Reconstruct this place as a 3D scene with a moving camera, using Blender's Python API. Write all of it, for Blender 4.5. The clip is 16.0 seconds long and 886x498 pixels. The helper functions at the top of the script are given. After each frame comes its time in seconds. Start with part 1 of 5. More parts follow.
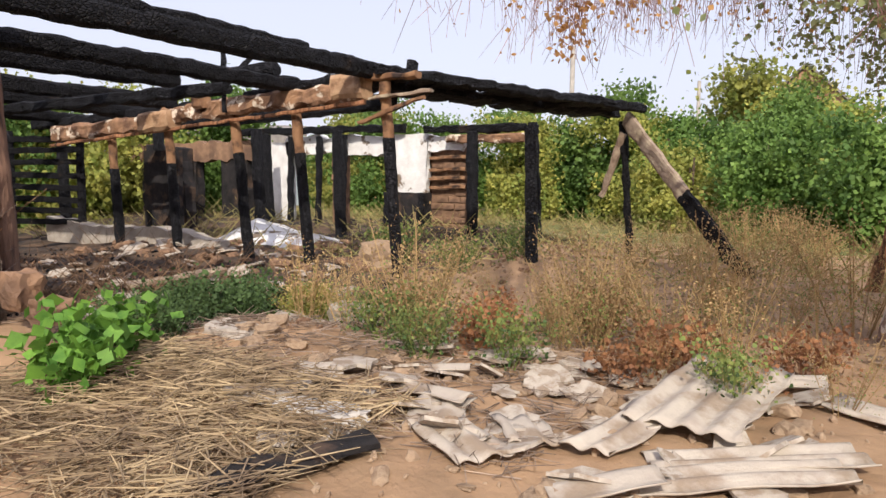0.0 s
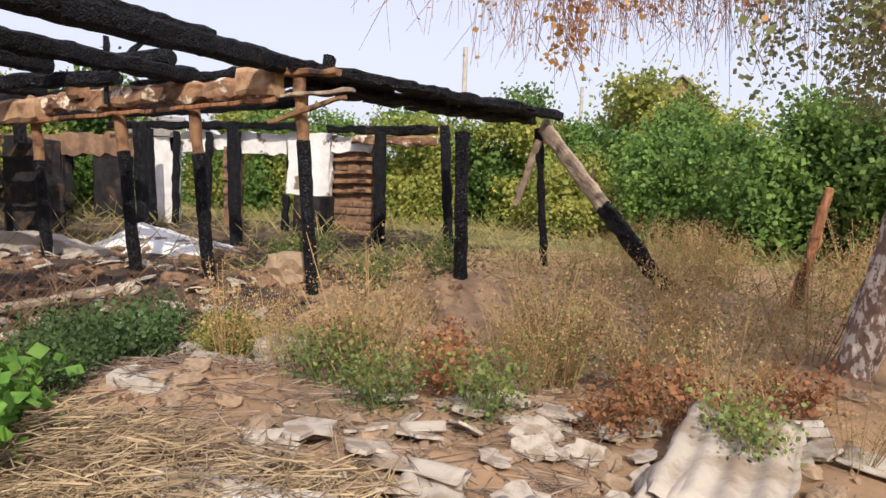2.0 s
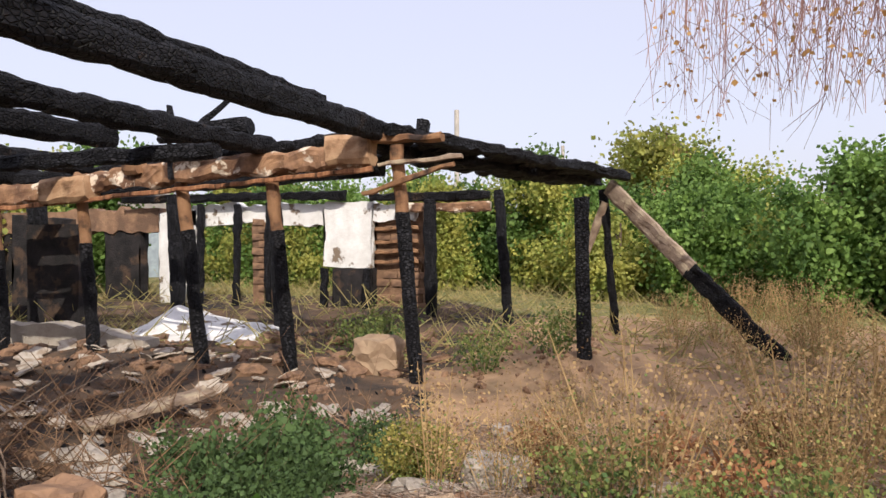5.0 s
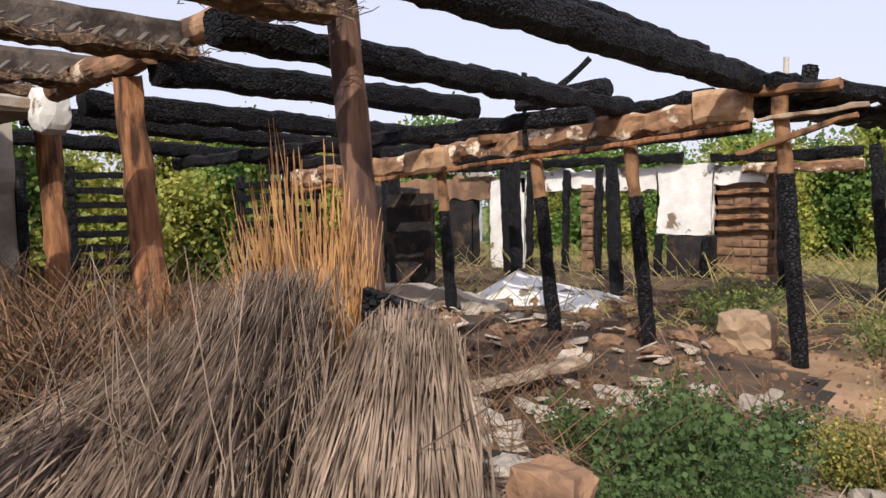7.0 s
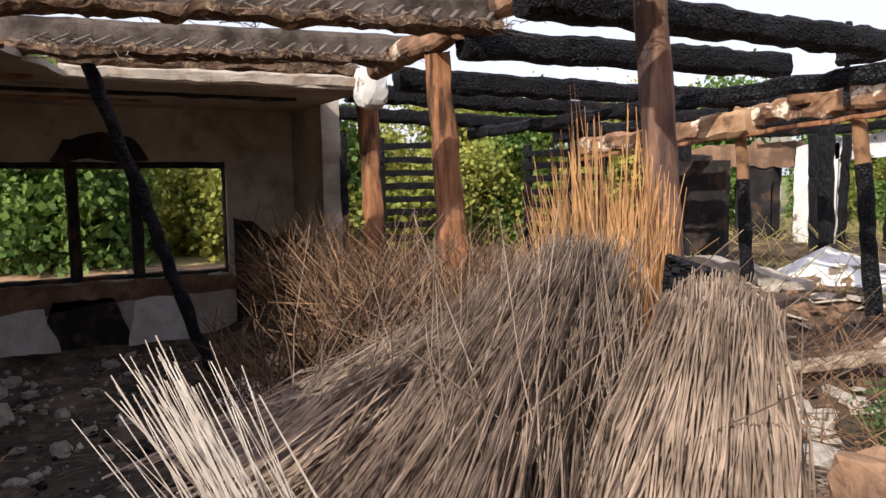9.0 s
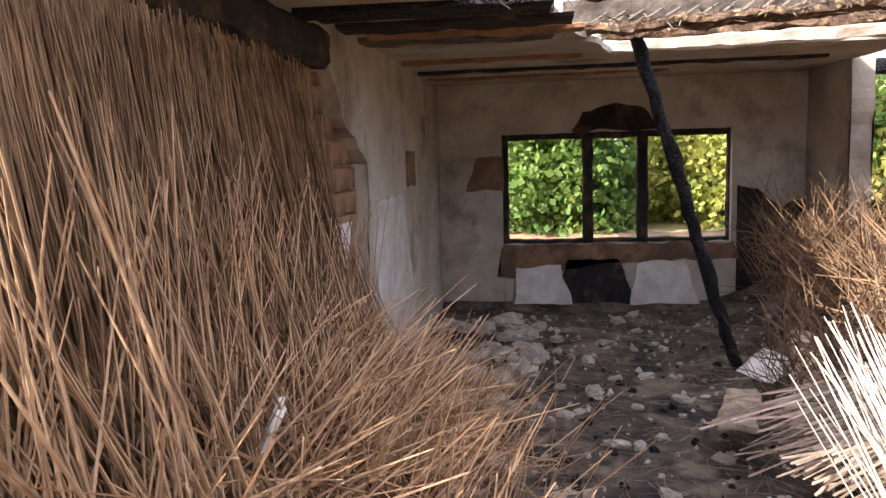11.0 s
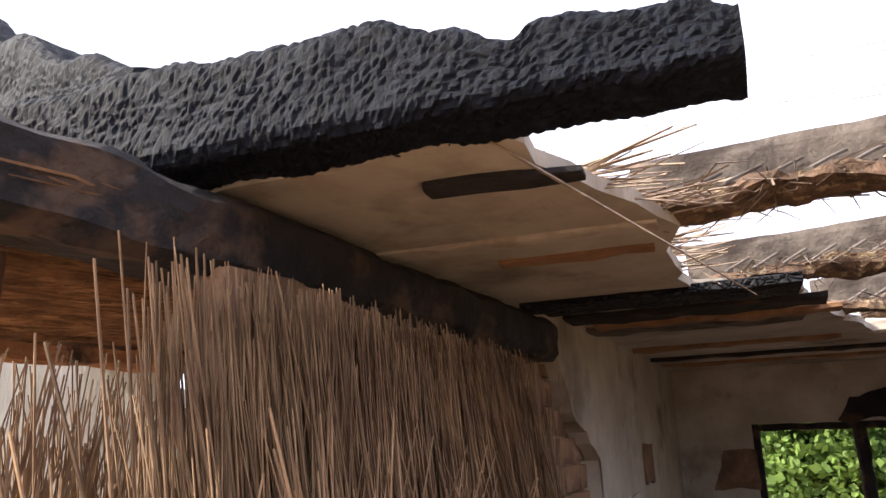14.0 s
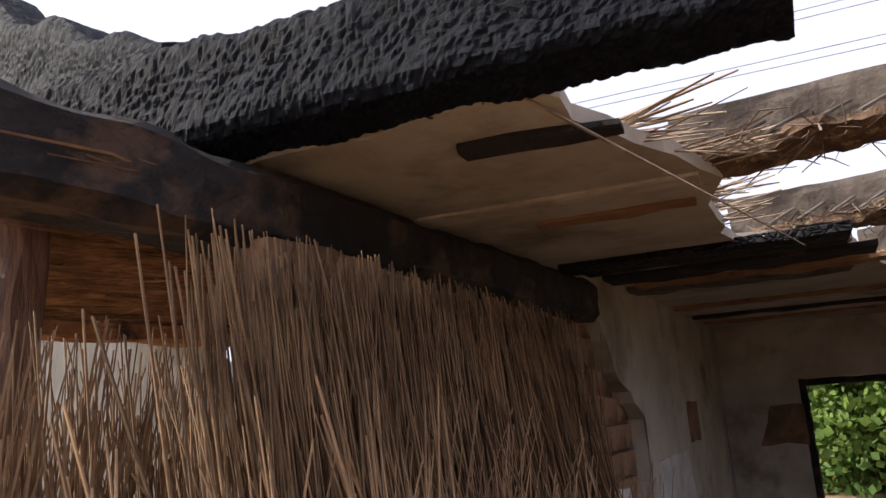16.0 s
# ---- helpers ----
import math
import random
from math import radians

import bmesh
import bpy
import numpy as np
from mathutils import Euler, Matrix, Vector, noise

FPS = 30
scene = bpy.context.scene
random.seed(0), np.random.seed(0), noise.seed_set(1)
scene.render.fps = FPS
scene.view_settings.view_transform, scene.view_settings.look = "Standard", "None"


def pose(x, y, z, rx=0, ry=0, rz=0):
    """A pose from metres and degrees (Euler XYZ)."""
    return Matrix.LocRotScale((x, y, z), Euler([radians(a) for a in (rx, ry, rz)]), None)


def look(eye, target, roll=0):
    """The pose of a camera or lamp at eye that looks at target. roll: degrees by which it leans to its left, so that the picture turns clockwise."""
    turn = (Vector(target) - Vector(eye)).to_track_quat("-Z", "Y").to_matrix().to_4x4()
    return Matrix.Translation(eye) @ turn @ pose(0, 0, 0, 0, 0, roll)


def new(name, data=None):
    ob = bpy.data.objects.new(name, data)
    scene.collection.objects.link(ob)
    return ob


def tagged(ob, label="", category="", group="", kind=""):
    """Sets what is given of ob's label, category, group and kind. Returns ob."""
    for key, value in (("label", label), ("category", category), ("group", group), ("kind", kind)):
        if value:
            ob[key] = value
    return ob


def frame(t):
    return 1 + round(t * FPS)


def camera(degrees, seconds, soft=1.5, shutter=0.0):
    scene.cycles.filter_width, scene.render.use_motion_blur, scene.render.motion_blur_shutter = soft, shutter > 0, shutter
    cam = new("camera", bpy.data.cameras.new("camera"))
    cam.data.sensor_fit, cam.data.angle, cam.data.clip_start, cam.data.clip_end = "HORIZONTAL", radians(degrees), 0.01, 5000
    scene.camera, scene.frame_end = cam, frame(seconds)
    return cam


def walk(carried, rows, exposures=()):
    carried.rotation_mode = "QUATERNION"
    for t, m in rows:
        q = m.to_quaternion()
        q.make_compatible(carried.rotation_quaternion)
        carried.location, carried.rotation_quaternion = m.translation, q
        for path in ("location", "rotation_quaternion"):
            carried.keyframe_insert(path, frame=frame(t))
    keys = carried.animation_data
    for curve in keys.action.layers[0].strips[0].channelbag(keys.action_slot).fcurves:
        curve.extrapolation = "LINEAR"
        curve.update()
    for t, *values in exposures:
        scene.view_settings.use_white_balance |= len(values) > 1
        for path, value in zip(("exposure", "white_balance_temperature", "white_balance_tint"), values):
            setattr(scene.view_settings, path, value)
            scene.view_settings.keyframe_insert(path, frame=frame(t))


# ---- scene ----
cam = camera(63.0, 16.0)
PATH = [
    (0, (0.386, 1.611, 1.3), (-0.618, 3.33, 1.105), 0.6),
    (0.5, (0.158, 1.823, 1.316), (-0.695, 3.624, 1.143), -0.1),
    (1, (-0.02, 1.938, 1.394), (-0.828, 3.763, 1.264), 1.5),
    (1.5, (-0.226, 2.025, 1.415), (-0.947, 3.884, 1.258), 1.4),
    (2, (-0.415, 2.023, 1.433), (-1.118, 3.885, 1.236), 1.9),
    (2.5, (-0.585, 2.23, 1.44), (-1.32, 4.085, 1.297), 2.9),
    (3, (-0.768, 2.28, 1.464), (-1.434, 4.16, 1.317), 2.8),
    (3.2, (-0.875, 2.279, 1.455), (-1.54, 4.161, 1.322), 2.6),
    (5.3, (-2.364, 2.223, 1.543), (-2.959, 4.132, 1.518), -0.6),
    (5.5, (-2.43, 2.216, 1.549), (-3.029, 4.124, 1.513), -1.1),
    (6, (-2.648, 2.193, 1.554), (-3.599, 3.95, 1.477), -3.1),
    (6.5, (-2.904, 2.218, 1.569), (-4.049, 3.855, 1.484), -2.2),
    (7, (-2.988, 2.188, 1.551), (-4.287, 3.704, 1.432), -0.8),
    (7.5, (-3.004, 2.142, 1.542), (-4.438, 3.526, 1.369), -0.4),
    (8, (-3.014, 2.119, 1.54), (-4.53, 3.41, 1.354), 0.1),
    (8.5, (-3.021, 2.099, 1.533), (-4.684, 3.195, 1.344), -0.4),
    (9, (-3.016, 2.066, 1.535), (-4.779, 2.99, 1.341), -0.7),
    (9.5, (-2.977, 1.949, 1.576), (-4.841, 2.648, 1.375), -1.2),
    (10, (-2.941, 1.651, 1.535), (-4.895, 2.036, 1.355), -2.3),
    (10.2, (-2.948, 1.58, 1.537), (-4.924, 1.823, 1.355), -2.1),
    (12.3, (-3.269, 1.365, 1.545), (-5.112, 0.612, 1.361), -2.9),
    (12.5, (-3.269, 1.366, 1.545), (-5.111, 0.591, 1.462), -2.8),
    (13, (-3.291, 1.348, 1.571), (-5.121, 0.553, 1.711), -2.5),
    (13.5, (-3.284, 1.353, 1.592), (-5.083, 0.553, 1.942), -2.5),
    (14, (-3.27, 1.37, 1.61), (-5.03, 0.582, 2.141), -1.5),
    (14.5, (-3.246, 1.359, 1.612), (-4.973, 0.618, 2.297), -1.4),
    (15, (-3.249, 1.361, 1.615), (-4.977, 0.628, 2.306), -1.9),
    (15.5, (-3.267, 1.353, 1.612), (-5.018, 0.611, 2.233), -2.0),
    (16, (-3.288, 1.35, 1.604), (-5.024, 0.464, 2.051), -3.2),
]
EXPOSURES = [(0, 0.05), (6.5, 0.0), (8.0, 0.1), (9.5, 0.5), (10.2, 0.95), (12.3, 2.85), (12.5, 2.85), (13.0, 2.5), (13.5, 2.3), (14.0, 1.35), (14.5, 0.25), (15.0, -0.5), (15.5, -0.3), (16.0, 0.5)]
walk(cam, [(t, look(eye, target, roll)) for t, eye, target, roll in PATH], EXPOSURES)


# world and sun
SUN_DIR = Vector((0.42, -0.70, 0.62)).normalized()
world = bpy.data.worlds.new("world")
scene.world = world
world.use_nodes = True
wn, wl = world.node_tree.nodes, world.node_tree.links
wn.clear()
sky = wn.new("ShaderNodeTexSky")
sky.sky_type = "NISHITA"
sky.sun_disc = False
sky.sun_elevation = math.asin(SUN_DIR.z)
sky.sun_rotation = math.atan2(SUN_DIR.x, SUN_DIR.y)
sky.air_density, sky.dust_density, sky.ozone_density = 1.0, 3.5, 1.5
haze = wn.new("ShaderNodeMix")
haze.data_type = "RGBA"
haze.inputs[0].default_value = 0.6
wl.new(sky.outputs[0], haze.inputs[6])
haze.inputs[7].default_value = (7.4, 7.2, 8.6, 1)
bg = wn.new("ShaderNodeBackground")
bg.inputs[1].default_value = 0.145
wo = wn.new("ShaderNodeOutputWorld")
wl.new(haze.outputs[2], bg.inputs[0])
wl.new(bg.outputs[0], wo.inputs[0])
sun_data = bpy.data.lights.new("sun", "SUN")
sun_data.energy, sun_data.angle, sun_data.color = 4.2, radians(0.6), (1.0, 0.92, 0.80)
sun = new("sun", sun_data)
sun.matrix_world = look(SUN_DIR * 60, (0, 0, 0))


# materials
def mat(name, a, b, scale=4.0, rough=0.9, bump=0.3, bscale=40.0, c=None, cscale=1.2, cpos=(0.5, 0.62), stretch=(1, 1, 1), obj_random=0.0, detail=5.0, sheer=0.0):
    """Two colours mixed by noise, a third in patches, relief, and a change of value from thing to thing."""
    m = bpy.data.materials.new(name)
    m.use_nodes = True
    n, l = m.node_tree.nodes, m.node_tree.links
    p = n["Principled BSDF"]
    p.inputs["Roughness"].default_value = rough
    p.inputs["Specular IOR Level"].default_value = 0.3
    tc, mp = n.new("ShaderNodeTexCoord"), n.new("ShaderNodeMapping")
    mp.inputs["Scale"].default_value = stretch
    l.new(tc.outputs["Object"], mp.inputs[0])

    def nz(sc, de=detail):
        t = n.new("ShaderNodeTexNoise")
        t.inputs["Scale"].default_value, t.inputs["Detail"].default_value, t.inputs["Roughness"].default_value = sc, de, 0.62
        l.new(mp.outputs[0], t.inputs["Vector"])
        return t

    def mix(fac, x, y):
        k = n.new("ShaderNodeMix")
        k.data_type = "RGBA"
        l.new(fac, k.inputs[0])
        for i, v in ((6, x), (7, y)):
            if isinstance(v, tuple):
                k.inputs[i].default_value = (*v, 1)
            else:
                l.new(v, k.inputs[i])
        return k.outputs[2]

    def ramp(src, lo, hi):
        r = n.new("ShaderNodeMapRange")
        r.inputs[1].default_value, r.inputs[2].default_value = lo, hi
        l.new(src, r.inputs[0])
        return r.outputs[0]

    col = mix(ramp(nz(scale).outputs["Fac"], 0.36, 0.64), a, b)
    if c:
        col = mix(ramp(nz(cscale).outputs["Fac"], *cpos), col, c)
    if obj_random:
        oi = n.new("ShaderNodeObjectInfo")
        geo = n.new("ShaderNodeNewGeometry")
        add = n.new("ShaderNodeMath")
        add.operation = "ADD"
        l.new(oi.outputs["Random"], add.inputs[0])
        l.new(geo.outputs["Random Per Island"], add.inputs[1])
        hv = n.new("ShaderNodeHueSaturation")
        mr = n.new("ShaderNodeMapRange")
        mr.inputs[2].default_value = 2.0
        mr.inputs[3].default_value, mr.inputs[4].default_value = 1 - obj_random, 1 + obj_random
        l.new(add.outputs[0], mr.inputs[0])
        l.new(mr.outputs[0], hv.inputs["Value"])
        l.new(col, hv.inputs["Color"])
        col = hv.outputs[0]
    l.new(col, p.inputs["Base Color"])
    if bump:
        bt, bp = nz(bscale, 6), n.new("ShaderNodeBump")
        bp.inputs["Strength"].default_value, bp.inputs["Distance"].default_value = bump, 0.02
        l.new(bt.outputs["Fac"], bp.inputs["Height"])
        l.new(bp.outputs[0], p.inputs["Normal"])
    if sheer:
        out = n["Material Output"]
        tr, ms = n.new("ShaderNodeBsdfTranslucent"), n.new("ShaderNodeMixShader")
        l.new(col, tr.inputs[0])
        ms.inputs[0].default_value = sheer
        l.new(p.outputs[0], ms.inputs[1])
        l.new(tr.outputs[0], ms.inputs[2])
        l.new(ms.outputs[0], out.inputs[0])
    return m


def char_material(name, base, dark, wood=None, share=(0.55, 0.65)):
    """Alligator-cracked charcoal, with wood showing through in patches where given."""
    m = mat(name, base, dark, 9, 0.65, 0, c=wood, cscale=1.7, cpos=share)
    n, l = m.node_tree.nodes, m.node_tree.links
    p = n["Principled BSDF"]
    tc, vo, bp = n.new("ShaderNodeTexCoord"), n.new("ShaderNodeTexVoronoi"), n.new("ShaderNodeBump")
    mp = n.new("ShaderNodeMapping")
    mp.inputs["Scale"].default_value = (0.9, 0.9, 1.5)
    l.new(tc.outputs["Object"], mp.inputs[0])
    l.new(mp.outputs[0], vo.inputs["Vector"])
    vo.feature = "DISTANCE_TO_EDGE"
    vo.inputs["Scale"].default_value = 24
    mr = n.new("ShaderNodeMapRange")
    mr.inputs[2].default_value = 0.18
    l.new(vo.outputs["Distance"], mr.inputs[0])
    l.new(mr.outputs[0], bp.inputs["Height"])
    bp.inputs["Strength"].default_value, bp.inputs["Distance"].default_value = 1.0, 0.03
    l.new(bp.outputs[0], p.inputs["Normal"])
    old = p.inputs["Base Color"].links[0].from_socket
    mx = n.new("ShaderNodeMix")
    mx.data_type = "RGBA"
    l.new(mr.outputs[0], mx.inputs[0])
    # black in the cracks paints crease shade beside the lighter, sky-catching blocks
    mx.inputs[6].default_value = (0.002, 0.002, 0.003, 1)
    l.new(old, mx.inputs[7])
    l.new(mx.outputs[2], p.inputs["Base Color"])
    return m


M = dict(
    soil=mat("sandy_soil", (0.42, 0.27, 0.16), (0.27, 0.17, 0.10), 1.6, 1, 0.7, 22, c=(0.22, 0.15, 0.09), cscale=0.7, cpos=(0.52, 0.66)),
    ash=mat("ash_floor", (0.105, 0.085, 0.068), (0.026, 0.022, 0.020), 3.0, 1, 0.9, 30, c=(0.20, 0.16, 0.12), cscale=2.2),
    greywood=mat("grey_weathered_board", (0.34, 0.26, 0.20), (0.20, 0.14, 0.10), 5, 0.9, 0.6, 40, c=(0.42, 0.34, 0.24), cscale=6),
    turf=mat("dry_turf", (0.20, 0.18, 0.07), (0.10, 0.12, 0.04), 1.2, 1, 0.9, 12, c=(0.30, 0.23, 0.12), cscale=0.5),
    burnt=mat("burnt_soil", (0.15, 0.095, 0.06), (0.05, 0.036, 0.027), 2.0, 1, 0.8, 26, c=(0.04, 0.033, 0.03), cscale=1.2, cpos=(0.5, 0.62)),
    char=char_material("charcoal", (0.030, 0.030, 0.036), (0.010, 0.010, 0.013)),
    coal=mat("cracked_charcoal", (0.010, 0.013, 0.021), (0.004, 0.005, 0.008), 22, 0.6, 0.5, 120),
    charbrown=char_material("charred_wood", (0.018, 0.017, 0.020), (0.007, 0.007, 0.009), (0.09, 0.055, 0.035), (0.62, 0.70)),
    wood=mat("scorched_timber", (0.34, 0.19, 0.10), (0.17, 0.085, 0.045), 3, 0.8, 0.6, 30, c=(0.035, 0.022, 0.018), cscale=2.4, cpos=(0.56, 0.66), stretch=(1, 1, 1)),
    beamwood=mat("peeling_beam", (0.35, 0.20, 0.115), (0.13, 0.07, 0.045), 4, 0.85, 0.7, 30, c=(0.66, 0.56, 0.45), cscale=5, cpos=(0.57, 0.62)),
    palelog=mat("peeled_log", (0.44, 0.27, 0.16), (0.26, 0.15, 0.09), 4, 0.8, 0.6, 34, c=(0.10, 0.06, 0.04), cscale=3, cpos=(0.54, 0.64)),
    pale=mat("pale_timber", (0.50, 0.33, 0.20), (0.36, 0.21, 0.12), 5, 0.8, 0.5, 34, c=(0.16, 0.09, 0.05), cscale=3, cpos=(0.58, 0.70)),
    redwood=mat("split_red_timber", (0.45, 0.22, 0.11), (0.24, 0.10, 0.05), 8, 0.85, 0.8, 50, c=(0.07, 0.035, 0.02), cscale=3, stretch=(3, 3, 0.35)),
    post=mat("brown_round_post", (0.22, 0.125, 0.085), (0.13, 0.072, 0.05), 7, 0.75, 0.5, 45, c=(0.06, 0.035, 0.03), cscale=4, stretch=(2, 2, 0.3)),
    plaster=mat("whitewash", (0.80, 0.79, 0.78), (0.62, 0.60, 0.58), 3, 0.9, 0.4, 18, c=(0.20, 0.15, 0.11), cscale=2.4, cpos=(0.60, 0.64)),
    dirty=mat("sooty_plaster", (0.50, 0.45, 0.38), (0.36, 0.31, 0.25), 1.6, 0.9, 0.5, 18, c=(0.12, 0.09, 0.07), cscale=1.1, cpos=(0.54, 0.74)),
    stained=mat("stained_whitewash", (0.46, 0.47, 0.45), (0.34, 0.35, 0.30), 2.5, 0.9, 0.5, 14, c=(0.16, 0.15, 0.11), cscale=3.0, cpos=(0.56, 0.70), stretch=(2.2, 2.2, 0.5)),
    adobe=mat("adobe", (0.28, 0.17, 0.105), (0.17, 0.10, 0.065), 5, 1, 0.8, 26, c=(0.13, 0.08, 0.055), cscale=2.0, obj_random=0.25),
    soot=mat("sooted_boards", (0.030, 0.026, 0.027), (0.012, 0.011, 0.012), 4, 0.9, 0.8, 26, c=(0.075, 0.048, 0.034), cscale=2.5, cpos=(0.54, 0.62)),
    goldreed=mat("golden_reed", (0.50, 0.28, 0.12), (0.28, 0.14, 0.06), 6, 0.75, 0, obj_random=0.35),
    reed=mat("dry_reed", (0.36, 0.235, 0.135), (0.18, 0.105, 0.06), 6, 0.75, 0, obj_random=0.6),
    greyreed=mat("weathered_reed", (0.33, 0.25, 0.195), (0.11, 0.078, 0.058), 6, 0.8, 0, obj_random=0.62),
    whitereed=mat("bleached_reed", (0.60, 0.55, 0.50), (0.42, 0.36, 0.31), 6, 0.8, 0, obj_random=0.25),
    # brown reed with shade put into its colour, darker than the other reeds
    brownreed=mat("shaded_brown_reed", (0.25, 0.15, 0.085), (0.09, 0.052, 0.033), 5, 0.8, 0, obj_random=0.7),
    straw=mat("straw", (0.47, 0.355, 0.21), (0.20, 0.14, 0.09), 4, 0.8, 0, obj_random=0.5),
    sheetwhite=mat("plaster_shard", (0.55, 0.55, 0.57), (0.42, 0.42, 0.44), 4, 0.9, 0.3, 40),
    slate=mat("asbestos_sheet", (0.50, 0.44, 0.37), (0.38, 0.32, 0.27), 4, 0.9, 0.4, 40, c=(0.30, 0.23, 0.17), cscale=3),
    # joist grey and the straw clay are darkened to stand in for shade
    joistgrey=mat("shaded_grey_joist", (0.15, 0.125, 0.105), (0.07, 0.055, 0.045), 5, 0.9, 0.6, 40, c=(0.04, 0.03, 0.025), cscale=3),
    strawclay=mat("straw_clay", (0.20, 0.125, 0.08), (0.06, 0.04, 0.03), 9, 1, 1.0, 45, c=(0.34, 0.25, 0.15), cscale=14, cpos=(0.55, 0.62)),
    stone=mat("clay_lump", (0.40, 0.29, 0.195), (0.28, 0.19, 0.125), 4, 1, 0.7, 24, obj_random=0.2),
    grey=mat("grey_rubble", (0.42, 0.37, 0.32), (0.30, 0.26, 0.22), 6, 1, 0.6, 30, obj_random=0.3),
    whitestone=mat("plaster_rubble", (0.66, 0.63, 0.60), (0.50, 0.46, 0.42), 6, 0.95, 0.5, 30, obj_random=0.15),
    leaf=mat("green_leaves", (0.20, 0.31, 0.07), (0.07, 0.14, 0.035), 1.2, 0.6, 0, obj_random=0.35, sheer=0.35),
    yleaf=mat("yellow_green_leaves", (0.44, 0.41, 0.10), (0.21, 0.27, 0.06), 1.4, 0.6, 0, obj_random=0.35, sheer=0.35),
    gold=mat("golden_birch_leaves", (0.60, 0.36, 0.12), (0.42, 0.22, 0.08), 3, 0.6, 0, obj_random=0.3, sheer=0.35),
    birchleaf=mat("birch_leaves", (0.30, 0.33, 0.16), (0.16, 0.20, 0.08), 3, 0.6, 0, obj_random=0.35, sheer=0.3),
    weed=mat("dry_weed", (0.46, 0.32, 0.15), (0.32, 0.20, 0.10), 2.5, 0.8, 0, obj_random=0.35, sheer=0.2),
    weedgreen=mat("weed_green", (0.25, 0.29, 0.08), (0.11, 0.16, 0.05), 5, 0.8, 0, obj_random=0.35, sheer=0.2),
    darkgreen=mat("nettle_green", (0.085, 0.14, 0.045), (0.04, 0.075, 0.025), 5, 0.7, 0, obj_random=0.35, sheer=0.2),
    # nettle green scaled down: shade painted into the lower leaves
    nettleshade=mat("nettle_shaded", (0.055, 0.09, 0.03), (0.025, 0.045, 0.018), 5, 0.7, 0, obj_random=0.35, sheer=0.2),
    yellowweed=mat("yellow_weed", (0.38, 0.34, 0.08), (0.22, 0.20, 0.06), 5, 0.8, 0, obj_random=0.3, sheer=0.2),
    rustweed=mat("rust_weed", (0.34, 0.16, 0.07), (0.20, 0.09, 0.05), 5, 0.8, 0, obj_random=0.35, sheer=0.2),
    bright=mat("burdock_green", (0.17, 0.33, 0.05), (0.07, 0.17, 0.03), 5, 0.6, 0, obj_random=0.3, sheer=0.3),
    bark=mat("dark_bark", (0.12, 0.085, 0.06), (0.06, 0.042, 0.03), 8, 0.9, 0.6, 40),
    twig=mat("birch_twig", (0.34, 0.20, 0.18), (0.20, 0.11, 0.10), 8, 0.8, 0),
    birch=mat("birch_bark", (0.27, 0.18, 0.14), (0.16, 0.10, 0.08), 6, 0.85, 0.9, 30, c=(0.62, 0.54, 0.48), cscale=11, cpos=(0.50, 0.55), stretch=(1.3, 1.3, 0.7)),
    brick=mat("gable_brick", (0.40, 0.24, 0.16), (0.30, 0.17, 0.11), 6, 0.9, 0.4, 30, obj_random=0.2),
    roof=mat("weathered_roof", (0.30, 0.27, 0.25), (0.20, 0.18, 0.17), 3, 0.8, 0.3, 20),
    concrete=mat("concrete_post", (0.50, 0.46, 0.42), (0.38, 0.35, 0.32), 6, 0.9, 0.3, 30),
    wire=mat("wire", (0.10, 0.10, 0.11), (0.06, 0.06, 0.07), 6, 0.6, 0),
    grass=mat("dry_grass", (0.40, 0.31, 0.14), (0.22, 0.22, 0.08), 3, 0.9, 0, obj_random=0.35, sheer=0.2),
    bluewall=mat("pale_blue_wall", (0.34, 0.40, 0.44), (0.24, 0.28, 0.32), 3, 0.9, 0.2, 20),
    glass=mat("dark_pane", (0.05, 0.06, 0.07), (0.03, 0.04, 0.05), 3, 0.1, 0),
)
for nm, gloss in (("coal", 0.1), ("char", 0.2), ("charbrown", 0.2)):
    M[nm].node_tree.nodes["Principled BSDF"].inputs["Specular IOR Level"].default_value = gloss
R = random.Random(7)


# mesh helpers
def thing(name, loc, label, category, group="", rz=0.0):
    e = new(name)
    e.matrix_basis = pose(*loc, 0, 0, rz)
    e.empty_display_size = 0.1
    return tagged(e, label, category, group)


def mesh_of(name, bm, material, smooth=False):
    me = bpy.data.meshes.new(name)
    bm.to_mesh(me)
    bm.free()
    me.materials.append(M[material] if isinstance(material, str) else material)
    if smooth:
        me.polygons.foreach_set("use_smooth", [True] * len(me.polygons))
    return me


def part(name, bm, material, parent, label="", smooth=False):
    ob = new(name, mesh_of(name, bm, material, smooth))
    ob.parent = parent
    return tagged(ob, label)


def solo(name, bm, material, label, category, group="", kind="", loc=None, smooth=False):
    ob = new(name, mesh_of(name, bm, material, smooth))
    if loc:
        ob.location = loc
    return tagged(ob, label, category, group, kind)


